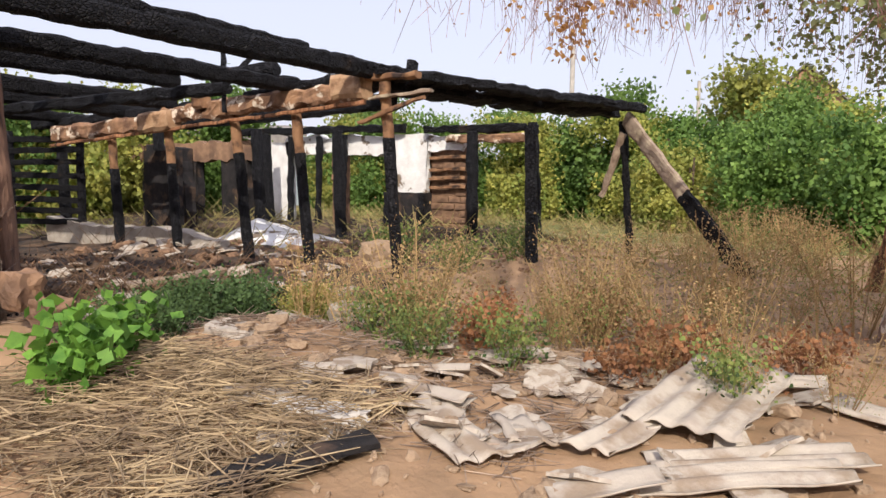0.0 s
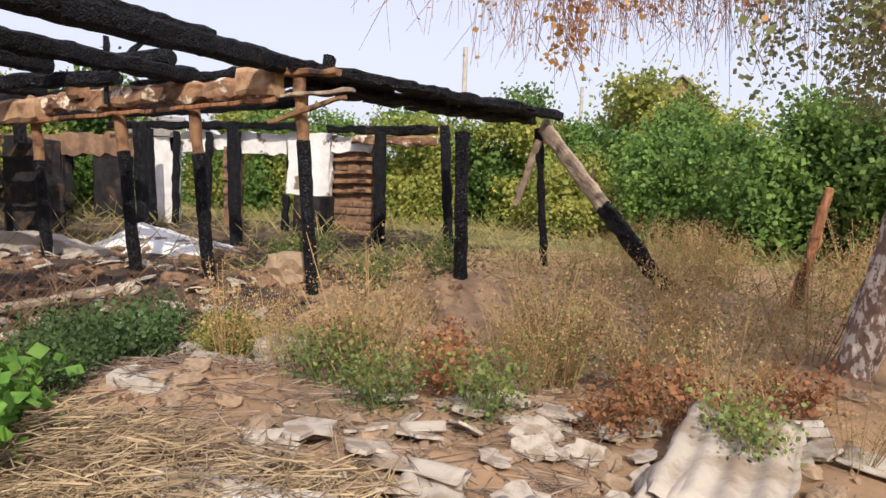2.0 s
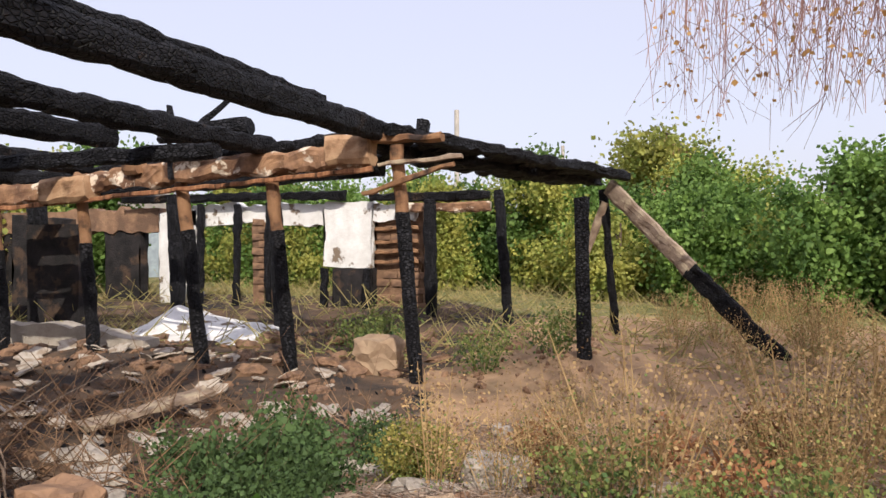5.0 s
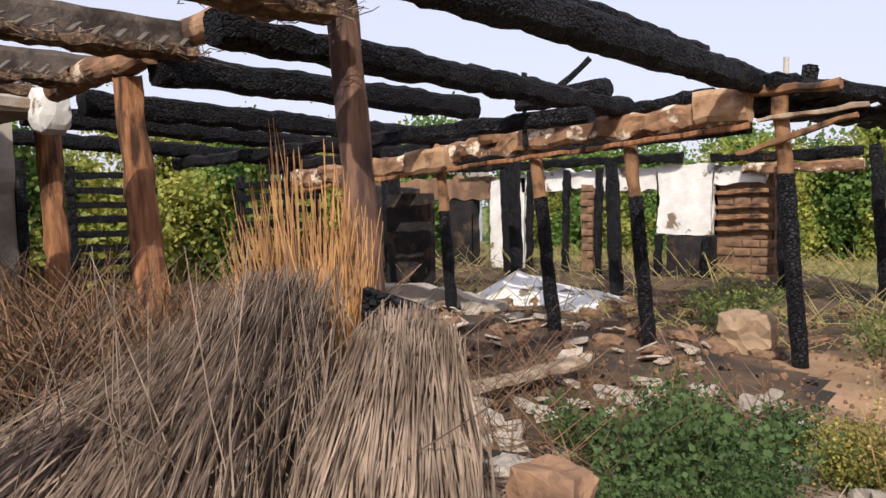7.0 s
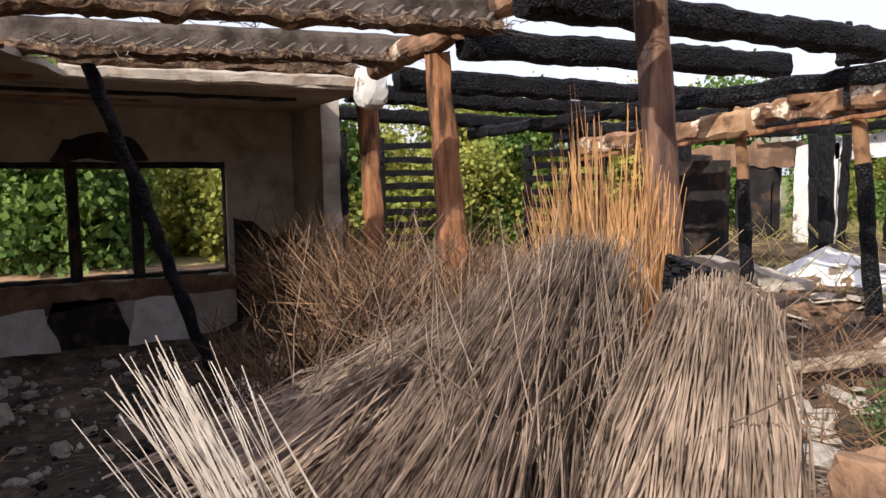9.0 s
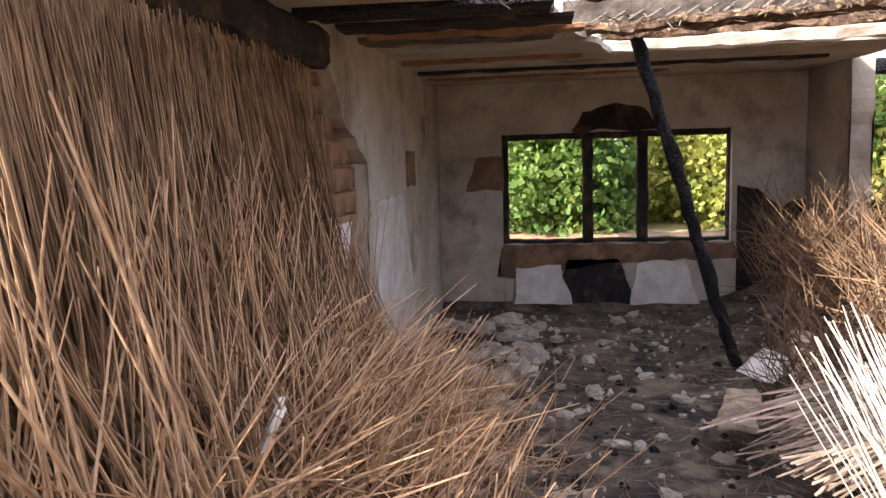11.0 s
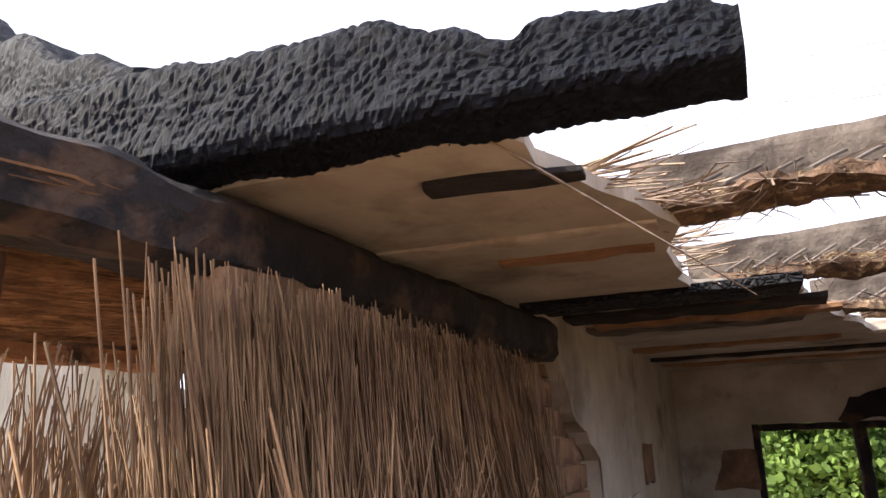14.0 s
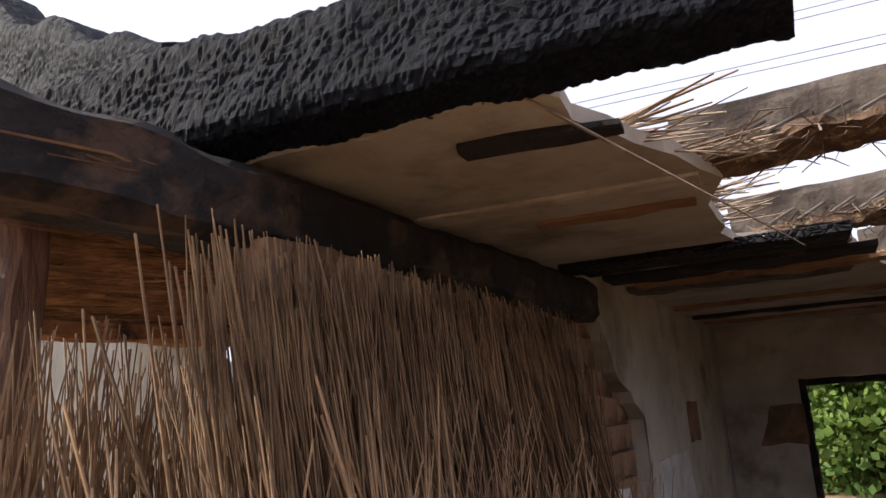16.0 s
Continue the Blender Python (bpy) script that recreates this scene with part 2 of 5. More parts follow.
def grid_bar(bm, p0, p1, w, h, seg=0.12, rough=0.02, roundness=0.0, taper=1.0, seed=0, notch=0.0):
    """A bar from p0 to p1: w across, h high, cut into rings and made uneven; roundness 1 makes it a log."""
    p0, p1 = Vector(p0), Vector(p1)
    d = p1 - p0
    L = d.length
    d.normalize()
    up = Vector((0, 0, 1)) if abs(d.z) < 0.8 else Vector((0, 1, 0))
    side = d.cross(up).normalized()
    up = side.cross(d).normalized()
    n = max(2, int(L / seg))
    k = 16
    rings = []
    for i in range(n + 1):
        f = i / n
        s = 1 + (taper - 1) * f
        c = p0 + d * (L * f)
        ring = []
        for j in range(k):
            a = 2 * math.pi * (j + 0.5) / k
            ca, sa = math.cos(a), math.sin(a)
            q = max(abs(ca), abs(sa))
            m = (1 / q) * (1 - roundness) + roundness
            m = min(m, 1.28)
            x, z = ca * m * w / 2 * s, sa * m * h / 2 * s
            pt = c + side * x + up * z
            nv = noise.noise_vector(pt * 5 + Vector((seed, 0, 0))) * rough * 1.6 + noise.noise_vector(pt * 17 + Vector((0, seed, 0))) * rough * 0.7
            if notch and sa > 0.3:
                nv -= up * notch * max(0, noise.noise(Vector((f * L * 1.3, seed, 0))) + 0.15)
            ring.append(bm.verts.new(pt + nv))
        rings.append(ring)
    for a, b in zip(rings, rings[1:]):
        for j in range(k):
            bm.faces.new((a[j], a[(j + 1) % k], b[(j + 1) % k], b[j]))
    bm.faces.new(rings[0][::-1])
    bm.faces.new(rings[-1])


def timber(name, p0, p1, w, h, material, label, category="beam", group="", **kw):
    """A beam, post or board as a thing of its own, with its origin at its first end."""
    bm = bmesh.new()
    p0, p1 = Vector(p0), Vector(p1)
    kw.setdefault("seed", round(p0.x * 3.1 + p0.y * 1.7, 2))
    grid_bar(bm, (0, 0, 0), p1 - p0, w, h, **kw)
    bmesh.ops.recalc_face_normals(bm, faces=bm.faces)
    return solo(name, bm, material, label, category, group, loc=p0)


def outline_wall(bm, pts, p0, p1, thick, ragged=0.05, step=0.12, seed=0):
    """A slab that stands on the line p0-p1; pts are (along, up); its outline is ragged."""
    p0, p1 = Vector((*p0, 0)), Vector((*p1, 0))
    d = (p1 - p0).normalized()
    nrm = Vector((-d.y, d.x, 0))
    out = []
    for (a, b), (c, e) in zip(pts, pts[1:] + pts[:1]):
        L = math.hypot(c - a, e - b)
        m = max(1, int(L / step))
        for i in range(m):
            f = i / m
            x, z = a + (c - a) * f, b + (e - b) * f
            if i:
                v = noise.noise_vector(Vector((x * 4 + seed, z * 4, seed)))
                x, z = x + v.x * ragged, z + v.y * ragged
            out.append((x, z))
    front = [bm.verts.new(p0 + d * x + Vector((0, 0, z)) - nrm * thick / 2) for x, z in out]
    back = [bm.verts.new(p0 + d * x + Vector((0, 0, z)) + nrm * thick / 2) for x, z in out]
    bm.faces.new(front)
    bm.faces.new(back[::-1])
    for i in range(len(out)):
        j = (i + 1) % len(out)
        bm.faces.new((front[j], front[i], back[i], back[j]))
    bmesh.ops.triangulate(bm, faces=[f for f in bm.faces if len(f.verts) > 4])
    bmesh.ops.recalc_face_normals(bm, faces=bm.faces)


def lump(bm, c, size, seed=0, rough=0.25, sub=2, boxy=0.6):
    g = bmesh.ops.create_icosphere(bm, subdivisions=sub, radius=0.5)
    for v in g["verts"]:
        q = v.co.copy()
        m = max(abs(q.x), abs(q.y), abs(q.z)) * 2
        q = q / (m ** boxy)
        q += noise.noise_vector(q * 3 + Vector((seed, seed * 2, 0))) * rough * 0.6 + noise.noise_vector(q * 8 + Vector((seed, 0, 3))) * rough * 0.2
        v.co = Vector((q.x * size[0], q.y * size[1], q.z * size[2])) + Vector(c)


class Strands:
    """Many thin stalks or leaves gathered in one mesh."""

    def __init__(self):
        self.v, self.f = [], []

    def stalk(self, a, b, r, bend=(0, 0, 0)):
        a, b, bend = Vector(a), Vector(b), Vector(bend)
        d = b - a
        s = d.cross(Vector((0.3, 0.5, 0.81))).normalized()
        t = d.cross(s).normalized()
        base = len(self.v)
        for f, q in ((0, 1), (0.5, 0.85), (1, 0.45)):
            c = a + d * f + bend * (4 * f * (1 - f))
            for k in range(3):
                ang = 2.094 * k
                self.v.append(tuple(c + (s * math.cos(ang) + t * math.sin(ang)) * r * q))
        for ring in (0, 3):
            for k in range(3):
                i, j = base + ring + k, base + ring + (k + 1) % 3
                self.f.append((i, j, j + 3, i + 3))

    def leaf(self, c, size, rnd, flat=0.0):
        c = Vector(c)
        u = Vector((rnd.gauss(0, 1), rnd.gauss(0, 1), rnd.gauss(0, 1 - flat))).normalized()
        w = u.cross(Vector((rnd.gauss(0, 1), rnd.gauss(0, 1), rnd.gauss(0, 1)))).normalized()
        base = len(self.v)
        for x, y in ((-1, 0), (0, -0.45), (1, 0), (0, 0.45)):
            self.v.append(tuple(c + u * x * size / 2 + w * y * size))
        self.f.append((base, base + 1, base + 2, base + 3))

    def mesh(self, name, material):
        me = bpy.data.meshes.new(name)
        me.from_pydata(self.v, [], self.f)
        me.materials.append(M[material])
        return me

    def make(self, name, material, parent=None, label="", category="", kind="", group=""):
        ob = new(name, self.mesh(name, material))
        if parent:
            ob.parent = parent
        return tagged(ob, label, category, group, kind)


def smoothstep(a, b, x):
    t = min(1, max(0, (x - a) / (b - a)))
    return t * t * (3 - 2 * t)


# ground
ROOM = (-12.75, -5.0, 0.2, 4.7)


def bumpat(x, y, cx, cy, r, h):
    return h * math.exp(-((x - cx) ** 2 + (y - cy) ** 2) / (r * r))


def ground_z(x, y):
    z = 0.022 * noise.noise(Vector((x * 4.5, y * 4.5, 9))) + 0.05 * noise.noise(Vector((x * 0.5, y * 0.5, 0))) + 0.035 * noise.noise(Vector((x * 1.9, y * 1.9, 3)))
    z += bumpat(x, y, -4.9, 4.1, 1.1, 0.38) + bumpat(x, y, -3.2, 10.6, 1.2, 0.22) + bumpat(x, y, -2.6, 5.2, 1.2, 0.14)
    z += bumpat(x, y, -3.9, 12.2, 1.0, 0.25) + bumpat(x, y, -9.0, 10.0, 2.2, 0.12)
    z += 0.26 * smoothstep(12.2, 13.8, y) * smoothstep(19, 16, y) * smoothstep(-5.2, -6.6, x) + bumpat(x, y, -3.1, 9.7, 0.5, 0.16)
    z += 0.05 * abs(noise.noise(Vector((x * 1.1, y * 1.1, 21)))) + bumpat(x, y, -3.6, 5.5, 0.5, 0.14)
    z -= bumpat(x, y, -4.9, 6.7, 1.1, 0.15)
    room = smoothstep(-5.2, -7.8, x) * smoothstep(-13.2, -12.6, x) * smoothstep(-0.2, 0.2, y) * smoothstep(5.0, 3.6, y)
    return z * (1 - 0.6 * room) - 0.56 * room


def build_ground():
    def axis(lo, hi, c0, c1, fine):
        near = list(np.arange(c0, c1, fine))
        left, right = [], []
        step, q = fine, c0
        while q > lo:
            step *= 1.18
            q -= step
            left.append(q)
        step, q = fine, near[-1]
        while q < hi:
            step *= 1.18
            q += step
            right.append(q)
        return left[::-1] + near + right

    xs, ys = axis(-900, 900, -14, 4, 0.11), axis(-900, 900, -1, 16, 0.11)
    v = [(x, y, ground_z(x, y) if abs(x) < 60 and abs(y) < 60 else 0.0) for y in ys for x in xs]
    w = len(xs)
    f = [(j * w + i, j * w + i + 1, (j + 1) * w + i + 1, (j + 1) * w + i) for j in range(len(ys) - 1) for i in range(w - 1)]
    me = bpy.data.meshes.new("ground")
    me.from_pydata(v, [], f)
    me.polygons.foreach_set("use_smooth", [True] * len(f))
    me.materials.append(M["soil"])
    me.materials.append(M["ash"])
    me.materials.append(M["burnt"])
    me.materials.append(M["turf"])
    for p in me.polygons:
        c = p.center
        if -12.9 < c.x < -5.6 + 0.5 * noise.noise(Vector((c.y, c.x, 1))) and 0.1 < c.y < 4.9:
            p.material_index = 1
        elif c.y > 16.5 or c.x < -17:
            p.material_index = 3
        elif c.x < -4.6 + 0.8 * noise.noise(Vector((c.x, c.y, 7))) and 3.0 < c.y < 19:
            p.material_index = 2
    tagged(new("ground", me), "sandy rubble-strewn soil with ash inside the ruined room", "ground", kind="structure")


build_ground()

# burnt frame: posts under the front beam
for x0, x1, y1, z0, z1, nm in ((-4.76, -4.99, 9.30, 0.0, 2.5, 0), (-6.23, -6.48, 9.30, 0.1, 2.22, 1), (-7.39, -7.66, 9.30, 0.2, 2.18, 1), (-8.93, -9.10, 9.30, 0.15, 2.0, 1), (-10.35, -10.5, 9.3, 0.1, 1.9, 1)):
    post = thing("charred_post", (x0, y1, z0), "charred round post, cracked black below and brown at the top", "post", "posts under the front beam")
    top = Vector((x1 - x0, 0, z1 - z0))
    bm = bmesh.new()
    grid_bar(bm, (0, 0, -0.15), top * 0.72, 0.15, 0.15, roundness=0.8, rough=0.012, seed=x0)
    part("shaft", bm, "char", post, "black charred lower shaft")
    bm = bmesh.new()
    grid_bar(bm, top * 0.715, top, 0.135, 0.135, roundness=0.8, rough=0.012, seed=x0)
    part("post_head", bm, "wood", post, "brown unburnt head")
timber("charred_post", (-3.09, 9.7, 0.1), (-3.12, 9.68, 1.95), 0.15, 0.15, "char", "charred standing post with nothing on it", "post", roundness=0.6, rough=0.012)
timber("charred_post", (-4.86, 14.1, 0.1), (-5.06, 14.2, 2.34), 0.17, 0.17, "char", "charred post under the far roof edge", "post", roundness=0.6)
timber("charred_post", (-3.1, 14.0, 0.0), (-3.3, 14.0, 2.3), 0.13, 0.13, "charbrown", "charred leaning post below the end of the roof edge", "post", roundness=0.6)
timber("charred_post", (-6.2, 14.0, 0.0), (-6.22, 14.0, 2.2), 0.2, 0.2, "char", "charred post below the roof edge", "post", roundness=0.6)
# front beam in pieces
timber("front_beam", (-12.1, 9.3, 2.0), (-9.05, 9.3, 2.13), 0.2, 0.25, "beamwood", "scorched front beam with patches of old whitewash", rough=0.03)
timber("front_beam", (-9.1, 9.29, 2.2), (-7.6, 9.3, 2.33), 0.2, 0.24, "beamwood", "scorched front beam with knotty burnt upper side", rough=0.045, seg=0.06)
timber("front_beam", (-7.66, 9.27, 2.31), (-5.3, 9.3, 2.40), 0.22, 0.24, "beamwood", "scorched front beam over the posts, bark burnt off", rough=0.03, seg=0.07)
timber("top_beam", (-7.45, 9.36, 2.46), (-5.6, 9.36, 2.60), 0.17, 0.14, "char", "charred round beam lying on the front beam", roundness=0.6, seg=0.05)
timber("under_board", (-12.0, 9.17, 1.80), (-7.0, 9.17, 2.13), 0.05, 0.05, "redwood", "thin reddish board nailed under the front beam", "board", rough=0.012)
timber("under_board", (-7.1, 9.16, 2.12), (-5.2, 9.17, 2.26), 0.05, 0.05, "redwood", "thin reddish board nailed under the front beam", "board", rough=0.012)
timber("stud", (-7.66, 9.12, 2.2), (-7.68, 9.12, 3.06), 0.05, 0.06, "char", "thin charred stud standing up from the beam", "stud")
timber("beam_block", (-5.72, 9.24, 2.46), (-5.24, 9.25, 2.47), 0.26, 0.32, "pale", "pale sawn block lying on the front beam", "block")
timber("beam_block", (-9.55, 9.2, 2.1), (-8.85, 9.2, 2.15), 0.26, 0.3, "pale", "pale sawn block lying on the front beam", "block")
timber("beam_block", (-8.35, 9.2, 2.4), (-8.15, 9.2, 2.42), 0.2, 0.26, "wood", "brown block lying on the front beam", "block")
timber("charred_stub", (-4.85, 9.7, 2.66), (-4.83, 9.72, 2.82), 0.14, 0.1, "char", "short charred stub at the corner", "stub")
# charred joists
for x0, y0, x1, y1, z0, z1, h in ((-5.40, 4.1, -5.20, 9.5, 2.65, 2.67, 0.24), (-5.52, 4.0, -5.3, 8.1, 2.81, 2.77, 0.13), (-6.5, 4.4, -6.58, 9.4, 2.53, 2.56, 0.2), (-8.05, 4.9, -7.95, 8.5, 2.58, 2.62, 0.24), (-9.55, 5.0, -9.2, 9.5, 2.50, 2.44, 0.22), (-10.9, 5.0, -10.4, 10.2, 2.52, 2.34, 0.2), (-12.5, 5.0, -12.2, 10.2, 2.45, 2.3, 0.2)):
    timber("charred_joist", (x0, y0, z0), (x1, y1, z1), 0.22, h, "charbrown", "thick charred black joist laid across the burnt frame", "beam", "charred joists", rough=0.018, roundness=0.35, notch=0.02, seg=0.08)
timber("charred_rafter", (-7.3, 8.95, 2.68), (-6.75, 8.95, 3.05), 0.06, 0.07, "char", "short charred rafter end sticking up from the joists", roundness=0.5)
timber("charred_rafter", (-7.6, 8.9, 2.68), (-6.55, 9.0, 2.74), 0.22, 0.2, "char", "short charred rafter lying over the joists", roundness=0.5)
for px, py in ((-11.9, 11.4), (-9.7, 11.9), (-12.9, 12.2), (-8.3, 12.6), (-13.9, 10.6), (-11.0, 13.5)):
    timber("charred_post", (px, py, 0), (px - 0.1, py, 2.2), 0.2, 0.2, "char", "thick charred post deep inside the burnt frame", "post", roundness=0.6, rough=0.015)
bm = bmesh.new()
outline_wall(bm, [(0, -0.1), (4.6, -0.1), (4.6, 0.25), (3.2, 0.42), (1.5, 0.35), (0, 0.5)], (-13.2, 9.9), (0, 9.9), 0.3, 0.08)
solo("wall_footing", bm, "grey", "low remains of a whitewashed wall", "wall", kind="structure")
bm = bmesh.new()
outline_wall(bm, [(0, 0.0), (1.3, 0.0), (1.2, 1.9), (0, 2.0)], (-14.0, 12.8), (0, 12.8), 0.3, 0.08)
solo("wall_black", bm, "soot", "blackened wall piece inside the frame", "wall", kind="structure")
timber("tie_beam", (-13.0, 10.4, 2.1), (-5.6, 10.4, 2.4), 0.2, 0.22, "char", "charred cross beam behind the posts")
timber("tie_beam", (-13.0, 9.5, 2.2), (-7.5, 9.6, 2.42), 0.16, 0.16, "char", "thin charred beam behind the front beam")
timber("tie_beam", (-12.6, 7.6, 2.2), (-6.0, 7.6, 2.3), 0.14, 0.14, "char", "thin charred beam under the joists")
# roof edge from the corner to the brace
timber("roof_edge_beam", (-5.05, 9.2, 2.66), (-2.95, 13.9, 2.50), 0.2, 0.14, "char", "charred roof edge beam with split end", rough=0.03, notch=0.04)
timber("roof_edge_beam", (-5.45, 9.4, 2.56), (-3.45, 13.9, 2.44), 0.3, 0.16, "char", "charred beam along the roof edge", rough=0.04, notch=0.05)
for k in range(11):
    f = k / 11
    x, y = -5.35 + 2.0 * f, 9.7 + 4.1 * f
    timber("charred_plank", (x - 0.55, y + 0.3 + 0.1 * math.sin(k * 2.1), 2.5 - 0.1 * f), (x + 0.42 + 0.1 * math.sin(k * 1.7), y - 0.1, 2.62 - 0.12 * f + 0.02 * math.sin(k * 3)), 0.42, 0.05, "char", "charred plank lying across the roof edge", "board", "charred roof planks", rough=0.02, seg=0.09)
def brace():
    e = thing("brace", (-3.2, 13.85, 2.33), "fallen board leaning from the roof edge, its foot charred", "board")
    a, b = Vector((0, 0, 0)), Vector((1.83, -1.45, -1.9))
    bm = bmesh.new()
    grid_bar(bm, a, a.lerp(b, 0.66), 0.1, 0.26, rough=0.015)
    part("board_top", bm, "greywood", e, "grey-brown scorched board")
    bm = bmesh.new()
    grid_bar(bm, a.lerp(b, 0.655), b * 1.25, 0.1, 0.25, rough=0.03)
    part("charred_end", bm, "charbrown", e, "black charred end")


brace()
timber("leaning_stick", (-3.7, 14.2, 1.0), (-3.25, 13.9, 2.1), 0.12, 0.06, "greywood", "short split board leaning by the roof end", "board")
timber("split_board", (-5.35, 9.2, 1.99), (-4.35, 9.18, 2.28), 0.05, 0.05, "wood", "thin split board hanging at the corner", "board")
timber("split_board", (-5.15, 9.2, 2.30), (-4.25, 9.25, 2.37), 0.10, 0.05, "greywood", "grey split board lying over the corner post", "board")
timber("split_board", (-5.35, 9.3, 2.58), (-4.48, 9.3, 2.56), 0.16, 0.09, "wood", "short split board lying over the corner post", "board")

# posts and log along the middle line
timber("split_post", (-10.25, 5.05, 0.0), (-10.45, 5.05, 2.45), 0.2, 0.2, "redwood", "red-brown split post under the room corner", "post", roundness=0.5, rough=0.02)
timber("split_post", (-8.2, 4.95, 0.2), (-8.40, 4.85, 2.55), 0.24, 0.24, "redwood", "red-brown splintered post, wide at its foot", "post", roundness=0.5, rough=0.02, taper=0.8)
timber("round_post", (-5.90, 5.05, 0.1), (-6.19, 5.05, 2.76), 0.19, 0.19, "post", "round brown post behind the reed sheaves", "post", roundness=1, rough=0.006)
timber("lintel_log", (-8.05, 4.9, 2.74), (-6.05, 5.05, 2.88), 0.22, 0.2, "palelog", "pale peeled log resting on the posts", "log", roundness=0.9, rough=0.012)
timber("lintel_log", (-9.5, 4.75, 2.58), (-8.0, 4.85, 2.70), 0.22, 0.2, "beamwood", "shorter flaking log resting on the splintered post", "log", roundness=0.7, rough=0.02)
timber("lintel_log", (-6.15, 5.05, 2.84), (-5.2, 5.0, 2.86), 0.24, 0.22, "charbrown", "scorched log end over the round post", "log", roundness=0.7, rough=0.02)

# the room
def room():
    bm = bmesh.new()
    x = -12.76
    outline_wall(bm, [(0, -0.7), (0.84, -0.7), (0.84, 2.6), (0, 2.6)], (x - 0.15, 0.2), (x - 0.15, 4.9), 0.3, 0.0)
    outline_wall(bm, [(0.84, -0.7), (3.78, -0.7), (3.78, 0.32), (0.84, 0.32)], (x - 0.15, 0.2), (x - 0.15, 4.9), 0.3, 0.03)
    outline_wall(bm, [(0.84, 1.79), (3.78, 1.79), (3.78, 2.6), (0.84, 2.6)], (x - 0.15, 0.2), (x - 0.15, 4.9), 0.3, 0.0)
    outline_wall(bm, [(3.78, -0.7), (4.7, -0.7), (4.7, 2.6), (3.78, 2.6)], (x - 0.15, 0.2), (x - 0.15, 4.9), 0.3, 0.0)
    solo("wall_west", bm, "dirty", "sooty plastered wall with a burnt-out window opening", "wall", kind="structure")
    bm = bmesh.new()
    outline_wall(bm, [(0, -0.7), (4.0, -0.7), (4.15, 0.2), (4.4, 0.6), (4.3, 1.5), (4.9, 1.75), (5.6, 2.45), (0, 2.5)], (-12.76, 0.08), (-4.4, 0.08), 0.24, 0.1)
    solo("wall_south", bm, "dirty", "sooty plastered wall, broken off in a jagged edge", "wall", kind="structure")
    bm = bmesh.new()
    outline_wall(bm, [(4.0, -0.7), (7.95, -0.3), (8.0, 2.1), (4.5, 2.3)], (-12.76, 0.02), (-4.4, 0.02), 0.1, 0.02)
    solo("wall_core", bm, "adobe", "bare adobe wall behind the reeds", "wall", kind="structure")
    bm = bmesh.new()
    outline_wall(bm, [(0, -0.7), (1.3, -0.7), (1.2, 2.6), (0, 2.6)], (-12.76, 5.0), (-4.4, 5.0), 0.24, 0.06)
    solo("wall_north", bm, "dirty", "stub of sooty plastered wall beside the window", "wall", kind="structure")
    window = thing("window_1", (x - 0.15, 2.65, 0.32), "burnt-out wooden window frame with two mullions", "window")
    window["kind"] = "structure"
    for y0, y1, z0, z1, nm in ((-1.61, -1.53, 0, 1.47, "frame_side"), (1.3, 1.38, 0, 1.47, "frame_side"), (-0.55, -0.41, -0.1, 1.47, "mullion"), (0.16, 0.3, -0.1, 1.47, "mullion"), (-1.53, 1.3, 1.39, 1.47, "frame_top"), (-1.53, 1.3, 0, 0.06, "sill")):
        bm = bmesh.new()
        if z1 - z0 > 1:
            grid_bar(bm, (0, (y0 + y1) / 2, z0), (0, (y0 + y1) / 2, z1), 0.12, y1 - y0, rough=0.01, seed=y0)
        else:
            grid_bar(bm, (0, y0, (z0 + z1) / 2), (0, y1, (z0 + z1) / 2), 0.12, z1 - z0, rough=0.01, seed=y0)
        part(nm, bm, "soot", window)


room()


def patch(name, pts, p0, p1, material, label, seed=0):
    bm = bmesh.new()
    outline_wall(bm, pts, p0, p1, 0.02, 0.05, 0.08, seed)
    solo(name, bm, material, label, "wall patch", kind="structure")


W = -12.745
patch("exposed_adobe", [(0.35, 1.05), (0.86, 1.05), (0.86, 1.5), (0.5, 1.5)], (W, 0.2), (W, 5), "adobe", "bare adobe where plaster fell beside the window", 1)
patch("exposed_adobe", [(0.75, -0.1), (1.2, -0.15), (2.0, 0.05), (3.9, 0.1), (3.8, 0.33), (0.85, 0.33)], (W, 0.2), (W, 5), "adobe", "bare adobe under the window opening", 2)
patch("exposed_adobe", [(1.4, -0.55), (2.6, -0.55), (2.35, 0.12), (1.7, 0.12)], (W, 0.2), (W, 5), "soot", "burnt strip under the window mullions", 3)
patch("white_plaster_patch", [(0.95, -0.5), (1.75, -0.5), (1.6, 0.05), (1.0, 0.02)], (W + 0.012, 0.2), (W + 0.012, 5), "whitestone", "white plaster left under the window", 4)
patch("white_plaster_patch", [(2.5, -0.5), (3.4, -0.5), (3.2, 0.1), (2.6, 0.05)], (W + 0.012, 0.2), (W + 0.012, 5), "whitestone", "white plaster left under the window", 5)
patch("exposed_adobe", [(1.75, 1.8), (2.85, 1.8), (2.7, 2.05), (2.3, 2.15), (1.9, 2.05)], (W, 0.2), (W, 5), "soot", "burnt hollow above the window mullions", 10)
patch("exposed_adobe", [(3.85, -0.6), (4.7, -0.6), (4.7, 0.9), (4.4, 0.75), (4.1, 1.0), (3.85, 1.05)], (W, 0.2), (W, 5), "soot", "burnt adobe below the broken plaster", 6)
